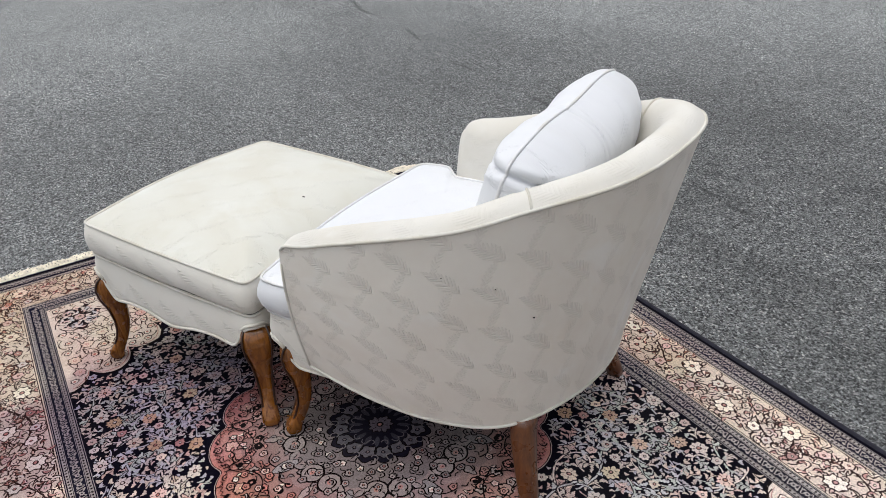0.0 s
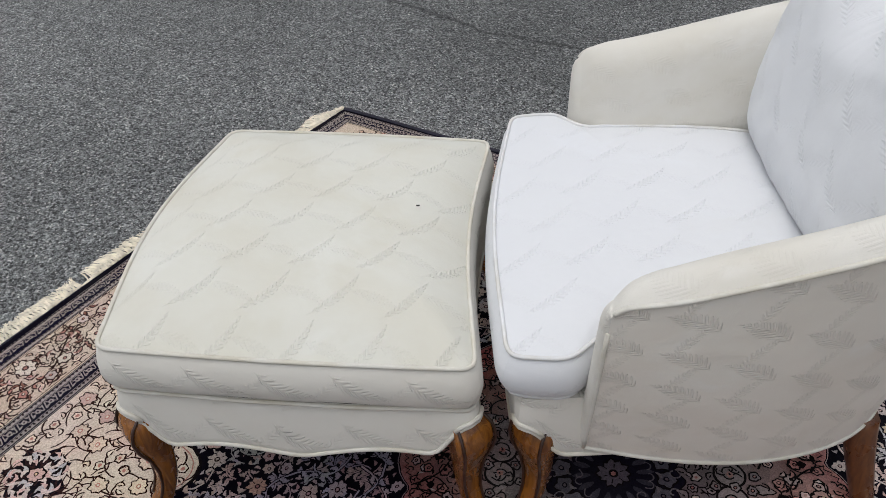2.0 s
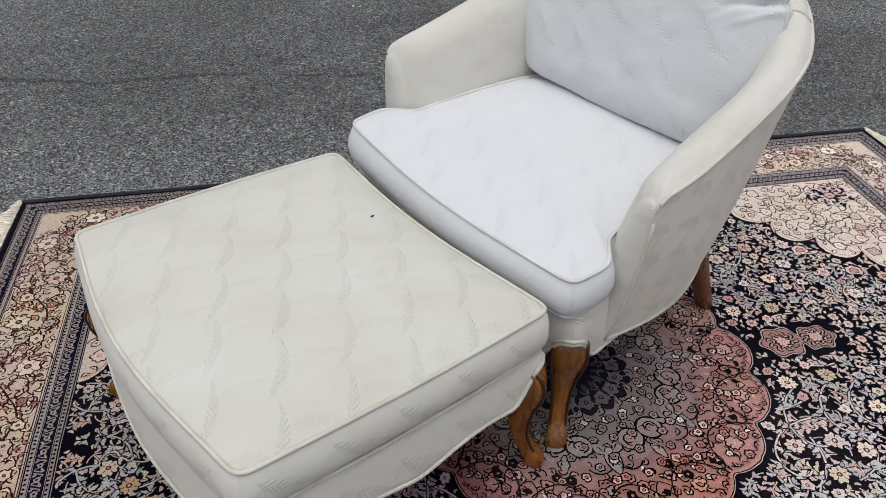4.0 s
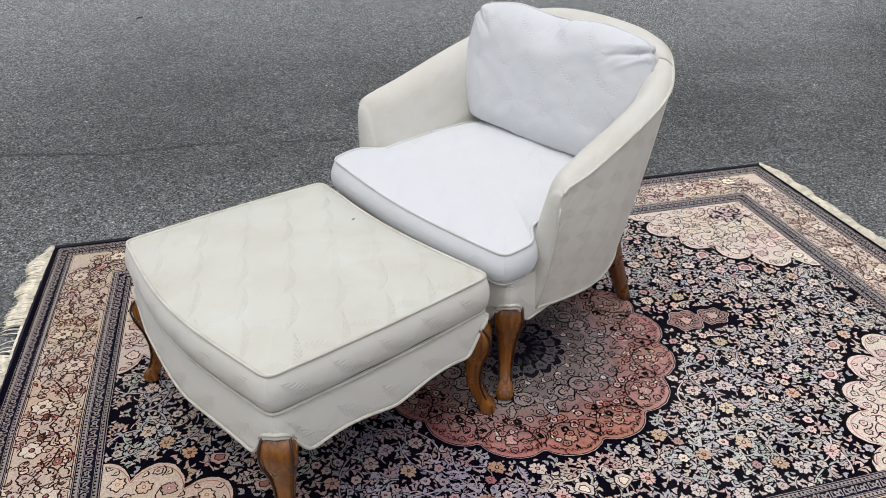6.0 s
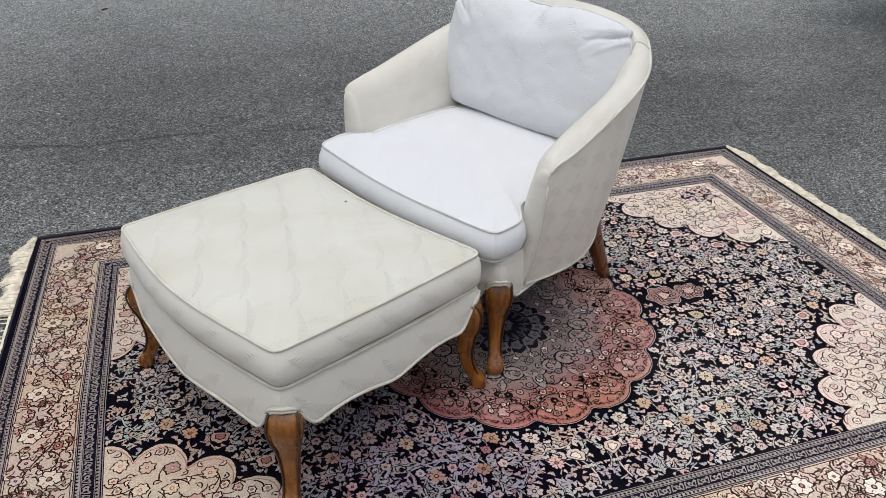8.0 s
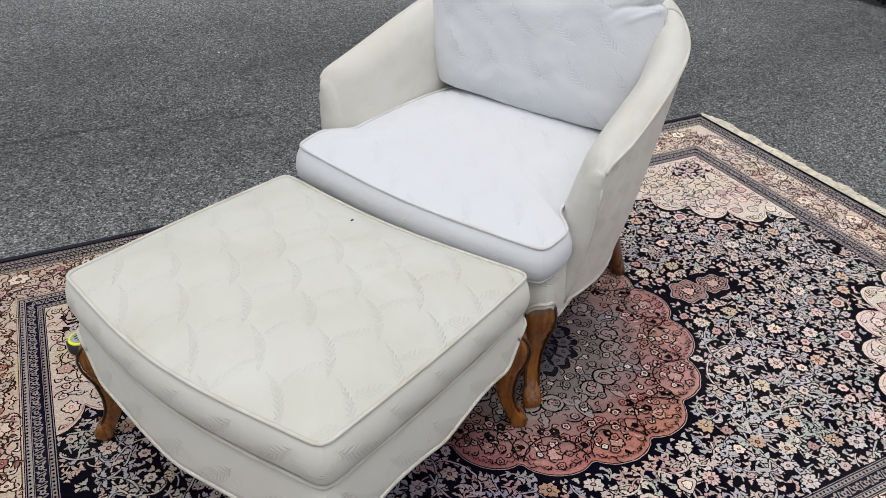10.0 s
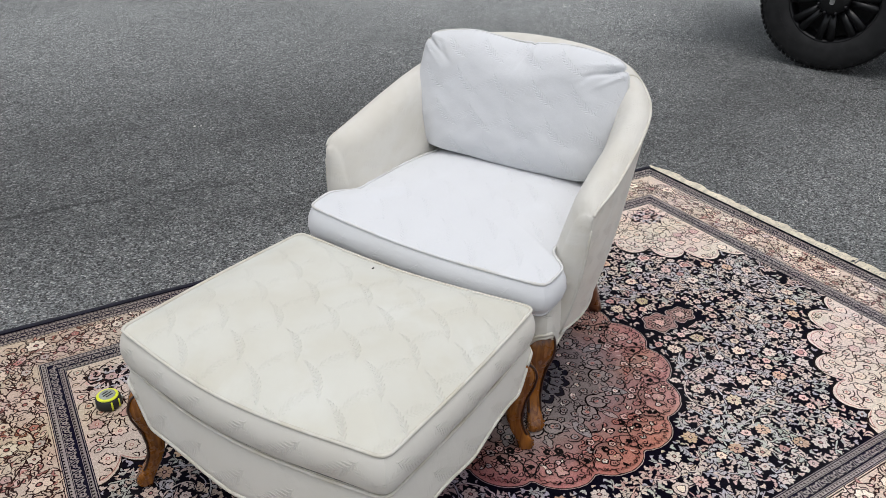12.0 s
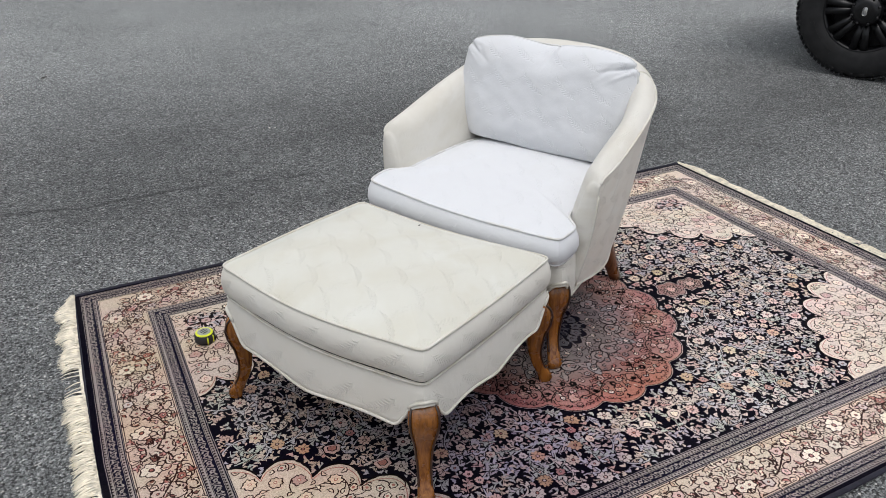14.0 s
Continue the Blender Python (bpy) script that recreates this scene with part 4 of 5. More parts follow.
def crown(outline, centre, lift, zf, steps=22, hard=2.6):
    """Rows from the edge of a padded top up to its middle."""
    rows = []
    c = np.array(centre)
    for k in range(1, steps + 1):
        s = 1 - (k / steps) ** 1.35
        p = c + (outline - c) * max(s, 0.004)
        rows.append(np.column_stack([p, [zf(x, y) + lift * (1 - max(s, 0) ** hard) + 0.0035 * noise.noise(Vector((x * 7, y * 7, 2))) * (1 - s) for x, y in p]]))
    return rows


top_rows = [np.column_stack([OT_OUT, [ot_tilt(x, y) for x, y in OT_OUT]])] + crown(OT_OUT, (-0.27, 0.0), 0.048, ot_tilt, hard=4.0)
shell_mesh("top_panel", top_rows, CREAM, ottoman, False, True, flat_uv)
band = ring_rows(OT_OUT, [(s, (lambda d: (lambda i, x, y: ot_tilt(x, y) - d * BOX_H - 0.004 * noise.noise(Vector((x * 8, y * 8, 4)))))(d)) for s, d in ((-0.004, 1.0), (0.005, 0.94), (0.012, 0.80), (0.015, 0.60), (0.014, 0.40), (0.009, 0.18), (0.004, 0.06), (0.0, 0.0))])
shell_mesh("boxing", band, CREAM_SIDE_LIT, ottoman, turn_at=OT[3])
piping("piping", ring_rows(OT_OUT, [(0.002, lambda i, x, y: ot_tilt(x, y) + 0.001)])[0], CREAM_WELT, ottoman)
piping("piping", ring_rows(OT_OUT, [(0.003, lambda i, x, y: ot_tilt(x, y) - BOX_H - 0.003 + 0.003 * noise.noise(Vector((x * 8, y * 8, 4))))])[0], CREAM_WELT, ottoman)


def skirt_drop(outline, corners, mids, arch_z, low_z, span=0.058):
    """Lower edge of a shaped skirt: arched over each leg, an ear beside it, a shallow dip between."""
    s = arc(np.vstack([outline, outline[:1]]))
    total = s[-1]
    spots = [s[int(np.argmin(np.linalg.norm(outline - np.array(c), axis=1)))] for c in corners]
    order = sorted(range(len(spots)), key=lambda k: spots[k])
    out = []
    for i in range(len(outline)):
        ds = [min(abs(s[i] - q), total - abs(s[i] - q)) for q in spots]
        d = min(ds)
        # which side is this point on
        for k in range(len(order)):
            a_, b_ = spots[order[k]], spots[order[(k + 1) % len(order)]]
            ln = (b_ - a_) % total
            pos = (s[i] - a_) % total
            if pos <= ln:
                f = pos / ln
                dip = mids[order[k]]
                break
        base = low_z + dip * abs(math.sin(2 * math.pi * f)) ** 1.2 + 0.3 * dip * math.sin(math.pi * f)
        lift = (arch_z - low_z) * max(0.0, 1 - (d / span) ** 2.0) ** 0.95 if d < span else 0.0
        out.append(base + lift)
    ker = np.array((1, 2, 3, 2, 1.0)) / 9
    o = np.array(out)
    return sum(w * np.roll(o, k - 2) for k, w in enumerate(ker))


def skirt(parent, outline, zb, z_top, flare, mat, n_up=9, turn_at=None):
    def row(shift, f):
        return (shift, lambda i, x, y: zb[i] + (z_top(x, y) - zb[i]) * f)
    spec = [row(-0.010, 0.04), row(-0.004, 0.0)]
    for k in range(n_up + 1):
        f = k / n_up
        spec.append(row(flare * (1 - f) ** 1.6 + 0.004 * math.sin(math.pi * f), f))
    rows = ring_rows(outline, spec)
    shell_mesh("skirt", rows, mat, parent, turn_at=turn_at)
    edge = ring_rows(outline, [row(flare, 0.0)])[0]
    piping("piping", edge, CREAM_WELT, parent, 0.0042)
    # a second welt over each arch
    upper = np.array(zb) > np.min(zb) + 0.62 * (np.max(zb) - np.min(zb))
    second = ring_rows(outline, [(flare + 0.0015, lambda i, x, y: zb[i] + 0.0085)])[0]
    n = len(outline)
    first = int(np.argmin(zb))
    run = []
    for k in range(n + 1):
        i = (first + k) % n
        if upper[i] and k < n:
            run.append(second[i])
        elif run:
            if len(run) > 3:
                piping("piping", run, CREAM_WELT, parent, 0.0040, False)
            run = []
    return edge


ot_zb = skirt_drop(OT_OUT, OT, (0.024, 0.020, 0.024, 0.016), 0.286, 0.197, 0.056)
skirt(ottoman, OT_OUT, ot_zb, lambda x, y: ot_tilt(x, y) - BOX_H, 0.010, CREAM_SIDE_LIT, turn_at=OT[3])
DUST = plain("dust_cloth", (0.03, 0.03, 0.03), 0.95, 0, 0.2, 60.0, 0.2)
mesh_object("dust_cover", [(x, y, 0.285) for x, y in (OT_OUT - normals2(OT_OUT) * 0.012)], [tuple(range(240))[::-1]], DUST, ottoman, smooth=False)
for (cx_, cy_) in OT:
    sx_, sy_ = (-1 if cx_ < -0.2 else 1), (-1 if cy_ < 0 else 1)
    cabriole(ottoman, cx_ - sx_ * 0.013, cy_ - sy_ * 0.013, math.atan2(sy_, sx_), 0.290)
tear = box(0.007, 0.0035, 0.002, (-0.103, 0.016, 0.4500), 0.0008)
part("stain", tear, SPECK, ottoman, "small dark snag")

# ---- armchair
armchair = thing("armchair", SET, "cream jacquard tub armchair with carved wooden front legs", "armchair")
CT = [  # top plan x, y; bottom plan x, y; rail height; lower edge; thickness
    (0.192, 0.379, 0.184, 0.336, 0.572, 0.240, 0.046),
    (0.219, 0.383, 0.212, 0.337, 0.583, 0.236, 0.070),
    (0.262, 0.387, 0.255, 0.338, 0.592, 0.228, 0.081),
    (0.320, 0.391, 0.320, 0.338, 0.614, 0.218, 0.086),
    (0.430, 0.389, 0.440, 0.324, 0.647, 0.194, 0.084),
    (0.535, 0.380, 0.550, 0.298, 0.677, 0.180, 0.080),
    (0.632, 0.358, 0.632, 0.270, 0.704, 0.186, 0.080),
    (0.726, 0.304, 0.692, 0.230, 0.732, 0.203, 0.082),
    (0.812, 0.234, 0.722, 0.156, 0.749, 0.200, 0.086),
    (0.858, 0.126, 0.739, 0.080, 0.757, 0.196, 0.090),
    (0.868, 0.000, 0.744, 0.000, 0.760, 0.195, 0.092)]
full = [np.array(c) for c in CT] + [np.array((c[0], -c[1], c[2], -c[3], *c[4:])) for c in CT[-2::-1]]


def catmull(ctrl, per):
    out = []
    n = len(ctrl)
    for i in range(n - 1):
        p0, p1, p2, p3 = ctrl[max(i - 1, 0)], ctrl[i], ctrl[i + 1], ctrl[min(i + 2, n - 1)]
        for t in np.linspace(0, 1, per, endpoint=False):
            out.append(0.5 * (2 * p1 + (p2 - p0) * t + (2 * p0 - 5 * p1 + 4 * p2 - p3) * t * t + (3 * p1 - p0 - 3 * p2 + p3) * t ** 3))
    out.append(ctrl[-1])
    return np.array(out)


ST = catmull(full, 8)
ST[:, 4] -= 0.018 * (ST[:, 1] > 0) * np.clip((ST[:, 0] - 0.24) / 0.1, 0, 1) * np.clip((0.74 - ST[:, 0]) / 0.1, 0, 1)
ST[:, 1] += np.where(ST[:, 1] > 0, 0.028 * np.clip((ST[:, 0] - 0.52) / 0.28, 0, 1), 0.010 * np.clip((ST[:, 0] - 0.30) / 0.42, 0, 1))
ST[:, 3] += np.where(ST[:, 3] > 0, 0.016, 0.026) * np.clip((ST[:, 2] - 0.40) / 0.32, 0, 1)
for k in (0, 2):  # the back is skewed slightly to fit its outline in the camera's view
    ST[:, k] += 0.095 * ST[:, k + 1] * np.clip((ST[:, k] - 0.62) / 0.16, 0, 1)
ker = np.exp(-0.5 * (np.arange(-9, 10) / 3.6) ** 2)
ker /= ker.sum()
padded = np.vstack([2 * ST[:1] - ST[9:0:-1], ST, 2 * ST[-1:] - ST[-2:-11:-1]])
ST = np.stack([np.convolve(padded[:, k], ker, "valid") for k in range(ST.shape[1])], 1)
NS = len(ST)
run_ = arc(ST[:, :2])
ST[:, 4] -= 0.011 * np.clip(1 - np.minimum(run_, run_[-1] - run_) / 0.022, 0, 1) ** 2  # the arms end in a rounded corner
dirs = np.gradient(ST[:, :2], axis=0)
inw = np.stack([dirs[:, 1], -dirs[:, 0]], 1)
inw /= np.linalg.norm(inw, axis=1, keepdims=True)
if inw[NS // 2][0] > 0:
    inw = -inw
NO, NR, NI = 12, 9, 12
sections = []
for j in range(NS):
    tx_, ty_, bx_, by_, zt, zb, th = ST[j]
    T_, B_, n_ = np.array((tx_, ty_)), np.array((bx_, by_)), inw[j]
    prof = []
    for k in range(NO):
        h = k / (NO - 1)
        p = B_ + (T_ - B_) * h - n_ * (0.012 - 0.012 * max(0.0, (bx_ - 0.45) / 0.3)) * math.sin(math.pi * h)
        prof.append((*p, zb + (zt - zb) * h))
    for k in range(1, NR):
        t = k / NR
        p = T_ + n_ * th * t
        prof.append((*p, zt + (0.010 + 0.014 * min(1.0, j / 14, (NS - 1 - j) / 14)) * math.sin(math.pi * t) ** 0.75 - 0.020 * t ** 3))
    for k in range(NI):
        h = 1 - k / (NI - 1)
        p = B_ + (T_ - B_) * h + n_ * (th + 0.014 * math.sin(math.pi * h))
        prof.append((*p, zb + (zt - 0.020 - zb) * h))
    sections.append(prof)
sections = np.array(sections)
NP = sections.shape[1]
s_top = arc(ST[:, :2])
w_up = np.concatenate([[0], np.cumsum(np.linalg.norm(np.diff(sections[NS // 2], axis=0), axis=1))])


def strip(name, lo, hi, mat, label=""):
    """Upholstery between two lines of the chair's section."""
    v_ = sections[:, lo:hi + 1].reshape(-1, 3)
    m = hi - lo + 1
    uv_ = [(w_up[k] + 3, s_top[j]) for j in range(NS) for k in range(lo, hi + 1)]
    return mesh_object(name, v_, grid_faces(NS, m), mat, armchair, uv_, label=label)


# the cream cloth again, its base tone raised to paint in missing side light
CHAIR_SIDE_LIT = fabric("cream_jacquard_outside_lit", (0.759, 0.725, 0.655), (0.710, 0.662, 0.586), 1.0, 0.82, pitch=0.110, run=0.088, show=0.11, stain=0.75, second=0.6, solid=0.6)
strip("outside_back", 0, NO - 1, CHAIR_SIDE_LIT)

# rail, inside and rounded arm fronts are one padded cover
m_in = NP - NO + 1


def arm_nose(end):
    """Rows that wrap the cover round the front of an arm to the welt on its outer side."""
    inner_, outer_ = sections[end, NO - 1:], sections[end, :NO]
    hs = np.clip((inner_[:, 2] - inner_[-1, 2]) / (inner_[NR, 2] - inner_[-1, 2]), 0, 1)
    hs[:NR + 1] = np.linspace(1.0, 0.965, NR + 1)
    hs[NR:] *= 0.965
    goal = np.stack([np.interp(hs, np.linspace(0, 1, NO), outer_[:, i]) for i in range(3)], 1)
    out = []
    for f in np.linspace(0, 1, 11)[1:]:
        u = (1 - math.cos(math.pi * f)) / 2
        row = inner_ + (goal - inner_) * u
        far = np.clip(np.linalg.norm(goal - inner_, axis=1) / 0.045, 0, 1)
        row[:, 0] -= 0.014 * math.sin(math.pi * f) * far
        row[:, 2] -= 0.006 * math.sin(math.pi * f) * far * np.clip((row[:, 2] - 0.50) / 0.06, 0, 1)
        out.append(row)
    return out


cover = arm_nose(0)[::-1] + [sections[j, NO - 1:] for j in range(NS)] + arm_nose(NS - 1)
cv_ = np.vstack(cover)
cs_ = np.concatenate([[0], np.cumsum([np.linalg.norm(q[m_in // 2] - p[m_in // 2]) for p, q in zip(cover[:-1], cover[1:])])])
mesh_object("inside_back", cv_, grid_faces(len(cover), m_in), CREAM_PLAIN, armchair, [(cs_[j] + 0.3 * w_up[NO - 1 + k], w_up[NO - 1 + k]) for j in range(len(cover)) for k in range(m_in)])
piping("piping", sections[1:-1, NO - 1] + np.array((0, 0, 0.0005)), CREAM_WELT, armchair, 0.0038, False)
piping("piping", sections[:, 0], CREAM_WELT, armchair, 0.0042, False)
for j in (np.argmin(np.abs(np.arange(NS) - 7 * 8)), NS - 1 - 7 * 8):
    piping("rail_seam", sections[j, NO - 1:NO + NR + 1] + np.array((0, 0, 0.0008)), CREAM_WELT, armchair, 0.0026, False)
for end in (0, NS - 1):
    piping("piping", sections[end, :NO - 1] + np.array((-0.001, 0, 0)), CREAM_WELT, armchair, 0.0034, False)

SEAT = [(0.080, -0.342), (0.30, -0.318), (0.30, 0.318), (0.080, 0.342)]
SEAT_OUT = closed_outline(SEAT, (0.0, 0.0, 0.0, 0.024), 0.012, 200)
seat_zb = skirt_drop(SEAT_OUT, [SEAT[0], SEAT[3]], (0.0, 0.0, 0.0, 0.0), 0.290, 0.222, 0.056)
for i, (x, y) in enumerate(SEAT_OUT):
    if x < 0.092:
        seat_zb[i] -= 0.030 * max(0, math.cos(y / 0.30 * math.pi / 2)) ** 1.2 if abs(y) < 0.30 else 0
skirt(armchair, SEAT_OUT, seat_zb, lambda x, y: 0.352, 0.004, CREAM_SIDE_LIT)
mesh_object("deck", [(x, y, 0.351) for x, y in SEAT_OUT], [tuple(range(200))], CREAM_SIDE_LIT, armchair, [(x, y) for x, y in SEAT_OUT], smooth=False)
deck2 = [(x, y, 0.30) for x, y in closed_outline([(0.28, -0.31), (0.55, -0.27), (0.70, -0.16), (0.70, 0.16), (0.55, 0.27), (0.28, 0.31)], (0,) * 6, 0.01, 60)]
mesh_object("dust_cover", deck2, [tuple(range(60))[::-1]], DUST, armchair, smooth=False)
for sy_ in (-1, 1):
    cabriole(armchair, 0.112, sy_ * 0.310, math.atan2(sy_, -1), 0.296)
    path, rad = [], []
    for h in np.linspace(0, 1, 14):
        z = 0.198 * (1 - h)
        path.append((0.656 + 0.042 * h ** 1.3, sy_ * (0.208 + 0.050 * h) + 0.0, z))
    v_ = []
    for (x, y, z), h in zip(path, np.linspace(0, 1, 14)):
        w = 0.027 - 0.009 * h
        for k in range(12):
            t = 2 * math.pi * k / 12
            c, s = math.cos(t), math.sin(t)
            v_.append((x + w * abs(c) ** 0.5 * (1 if c > 0 else -1), y + w * abs(s) ** 0.5 * (1 if s > 0 else -1), z))
    f_ = grid_faces(14, 12, True, flip=True) + [tuple(range(12)), tuple(13 * 12 + k for k in range(12))[::-1]]
    mesh_object("leg", v_, f_, BACKWOOD, armchair, label="plain dark reddish wooden back leg")

# small dark marks on the outside
for goal_, w_ in (((0.706, -0.263, 0.511), 0.0026), ((0.640, -0.300, 0.560), 0.0018), ((0.560, -0.335, 0.590), 0.0016)):
    near_ = np.argmin(np.linalg.norm(sections[:, :NO].reshape(-1, 3) - np.array(goal_), axis=1))
    spot_ = sections[:, :NO].reshape(-1, 3)[near_]
    part("stain", box(w_ * 1.6, 0.003, w_, tuple(float(q) for q in spot_), 0.0012), SPECK, armchair, "small dark mark")

# ---- loose seat cushion
seat_cushion = thing("seat_cushion", SET, "white jacquard T-shaped seat cushion with welted edges, on the armchair", "cushion")
CU = [(0.062, -0.332), (0.150, -0.338), (0.200, -0.284), (0.640, -0.215), (0.640, 0.215), (0.200, 0.284), (0.150, 0.340), (0.062, 0.334)]
CU_OUT = closed_outline(CU, (0, 0, 0.014, 0.0, 0.014, 0, 0, 0.026), 0.017, 260)


def cu_z(x, y):
    return 0.443 + 0.010 * min(1, max(0, (x - 0.05) / 0.2)) + 0.012 * min(1, max(0, (x - 0.22) / 0.25)) + 0.008 * y / 0.33


cu_rows = [np.column_stack([CU_OUT, [cu_z(x, y) for x, y in CU_OUT]])] + crown(CU_OUT, (0.33, 0.0), 0.024, cu_z, 24, 4.0)
shell_mesh("top_panel", cu_rows, WHITE, seat_cushion, False, True, flat_uv)
cu_band = ring_rows(CU_OUT, [(s, (lambda d: (lambda i, x, y: cu_z(x, y) - d * (cu_z(x, y) - 0.352) / 0.074))(d)) for s, d in ((-0.016, 0.074), (0.002, 0.070), (0.013, 0.056), (0.018, 0.040), (0.015, 0.022), (0.007, 0.007), (0.0, 0.0))])
shell_mesh("boxing", cu_band, WHITE, seat_cushion, True, False)
piping("piping", ring_rows(CU_OUT, [(0.002, lambda i, x, y: cu_z(x, y) + 0.001)])[0], WHITE_WELT, seat_cushion, 0.0036)
piping("piping", ring_rows(CU_OUT, [(0.001, lambda i, x, y: 0.3555)])[0], WHITE_WELT, seat_cushion, 0.0034)

# ---- back pillow
back_pillow = thing("back_pillow", SET, "plump white jacquard back pillow leaning in the armchair", "pillow")
PC = np.array((0.600, 0.026, 0.659))
P_UP = np.array((0.25, 0.0, 0.968))
P_W = np.array((-0.05, 0.99, 0.0))
P_UP /= np.linalg.norm(P_UP)
P_W /= np.linalg.norm(P_W)
P_UP = P_UP - P_W * (P_UP @ P_W)
P_UP /= np.linalg.norm(P_UP)
P_N = np.cross(P_UP, P_W)
P_N = P_N if P_N[0] < 0 else -P_N
PO = closed_outline([(-0.258, -0.196), (0.250, -0.196), (0.300, 0.142), (0.16, 0.166), (0.0, 0.150), (-0.14, 0.164), (-0.298, 0.142)], (0.014, 0.034, 0, 0, 0, 0, 0.034), 0.034, 420)
PUCKERS = [(-0.276, 0.112, 1.5), (0.276, 0.120, 1.2), (-0.03, 0.148, 1.2)]


def gather(x, y, side):
    """How strongly the cloth is drawn in towards a few spots of the seam, and the fold beside them."""
    pull = fold = 0.0
    for px, py, k in PUCKERS:
        far = math.hypot(px, py)
        ux, uy = -px / far, -py / far
        al = (x - px) * ux + (y - py) * uy
        ac = -(x - px) * uy + (y - py) * ux
        reach = math.exp(-(max(al, 0.0) / 0.05) ** 1.5)
        wig = ac - 0.10 * max(al, 0.0) * side
        pull += k * reach * math.exp(-(wig / 0.0052) ** 2)
        for q in (-0.017, 0.019):
            fold += 0.5 * k * reach * math.exp(-((ac - q * (1 + 12 * max(al, 0.0))) / 0.0065) ** 2)
    return pull, fold


def pillow_rows(side):
    """Rows of one face from the seam over the plump side to the middle: plan scale and thickness."""
    full_d = 0.082 if side > 0 else 0.130
    out = []
    for k in range(44):
        s = max(math.cos(math.pi / 2 * (k / 43) ** 0.9), 0.004)
        out.append((s, full_d * (1 - s ** (3.4 if side > 0 else 4.4)) ** 0.54))
    return out


def pillow_face(side, name):
    rows, uv_ = [], []
    c = np.array((0.0, -0.01))
    for s, thick in pillow_rows(side):
        for x, y in c + (PO - c) * s:
            calm = max(0.0, 1 - s)
            d = thick * (0.97 - 0.05 * (y + 0.18) / 0.34) + 0.007 * noise.noise(Vector((x * 9, y * 9, side * 3))) * min(1, calm * 3) + 0.003 * noise.noise(Vector((x * 26, y * 26, 5))) * min(1, thick / 0.04)
            for ex, ey, ea in ((0.225, 0.105, 0.9), (-0.225, 0.100, 2.4)):
                lx = (x - ex) * math.cos(ea) + (y - ey) * math.sin(ea)
                ly = -(x - ex) * math.sin(ea) + (y - ey) * math.cos(ea)
                d -= 0.004 * math.exp(-(ly / 0.008) ** 2 - ((lx + 0.01) / 0.035) ** 2) * min(1, thick / 0.05)
            d -= 0.014 * math.exp(-((x / 0.05) ** 2 + ((y - 0.13) / 0.05) ** 2)) * (1 if side > 0 else 0.3)
            pull, fold = gather(x, y, side)
            d -= (0.0055 * pull - 0.0055 * fold) * min(1, thick / 0.03)
            shrink = 1 - 0.020 * pull + 0.012 * fold * min(1, thick / 0.02)
            spot = PC + P_W * x * shrink + P_UP * y * shrink + P_N * d * side
            rest = 0.490 + 0.012 * x / 0.33 + 0.004 * noise.noise(Vector((x * 6, side, 0)))  # it sits flat on the seat cushion
            spot[2] = rest + 0.18 * (spot[2] - rest) if spot[2] < rest else spot[2]
            rows.append(spot)
            uv_.append((x + 2, y + 2))
    n = len(PO)
    f_ = grid_faces(44, n, True, flip=(side < 0)) + [tuple(43 * n + k for k in range(n))[::(1 if side > 0 else -1)]]
    return mesh_object(name, rows, f_, WHITE, back_pillow, uv_)


pillow_face(1, "front_panel")
pillow_face(-1, "back_panel")
seam_ = np.array([PC + (P_W * x + P_UP * y) * (1.003 - 0.020 * gather(x, y, 1)[0]) for x, y in PO])
seam_[:, 2] = np.maximum(seam_[:, 2], 0.491)
piping("piping", seam_, WHITE_WELT, back_pillow, 0.0032)
# ------------------------------------------------------------------ litter on the asphalt
DEADLEAF = plain("dead_leaf", (0.020, 0.014, 0.009), 0.8, 0, 0.4, 50.0, 0.3)
CHIPSTONE = plain("pale_stone", (0.62, 0.60, 0.55), 0.8, 0, 0.15, 90.0, 0.3)


def dead_leaf(x, y, turn, size):
    v_, f_ = [], []
    for k in range(9):
        t = k / 8
        w = 0.32 * size * math.sin(math.pi * min(1.0, 0.04 + t * 0.93)) * (1.0 if k % 2 else 0.8)
        z = 0.003 + 0.14 * size * (t - 0.4) ** 2 + 0.002
        for q in (-1, -0.5, 0, 0.5, 1):
            v_.append((size * (t - 0.5), w * q, z + abs(q) * 0.10 * size))
    f_ = grid_faces(9, 5)
    n = len(v_)
    v_ = v_ + [(a, b, c - 0.0012) for a, b, c in v_]
    f_ = f_ + [tuple(i + n for i in q)[::-1] for q in f_]
    ob = mesh_object("dead_leaf", v_, f_, DEADLEAF)
    ob.matrix_world = pose(x, y, -0.0155, 0, 0, turn)
    return tagged(ob, "curled dark dead leaf lying on the asphalt", "leaf")


dead_leaf(0.07, 3.19, 30, 0.045)
dead_leaf(1.868, 3.013, 110, 0.022)


def stone_chip(x, y, size, seed):
    bm = bmesh.new()
    bmesh.ops.create_icosphere(bm, subdivisions=1, radius=size)
    for q in bm.verts:
        q.co *= 0.8 + 0.4 * noise.noise(q.co * 90 + Vector((seed, 0, 0)))
        q.co.z *= 0.6
    me = bpy.data.meshes.new("stone_chip")
    bm.to_mesh(me)
    bm.free()
    me.materials.append(CHIPSTONE)
    ob = new("stone_chip", me)
    ob.matrix_world = pose(x, y, -0.012 + size * 0.42, 0, 0, seed * 40)
    return tagged(ob, "small pale stone chip lying loose on the asphalt", "stone", "loose stone chips")


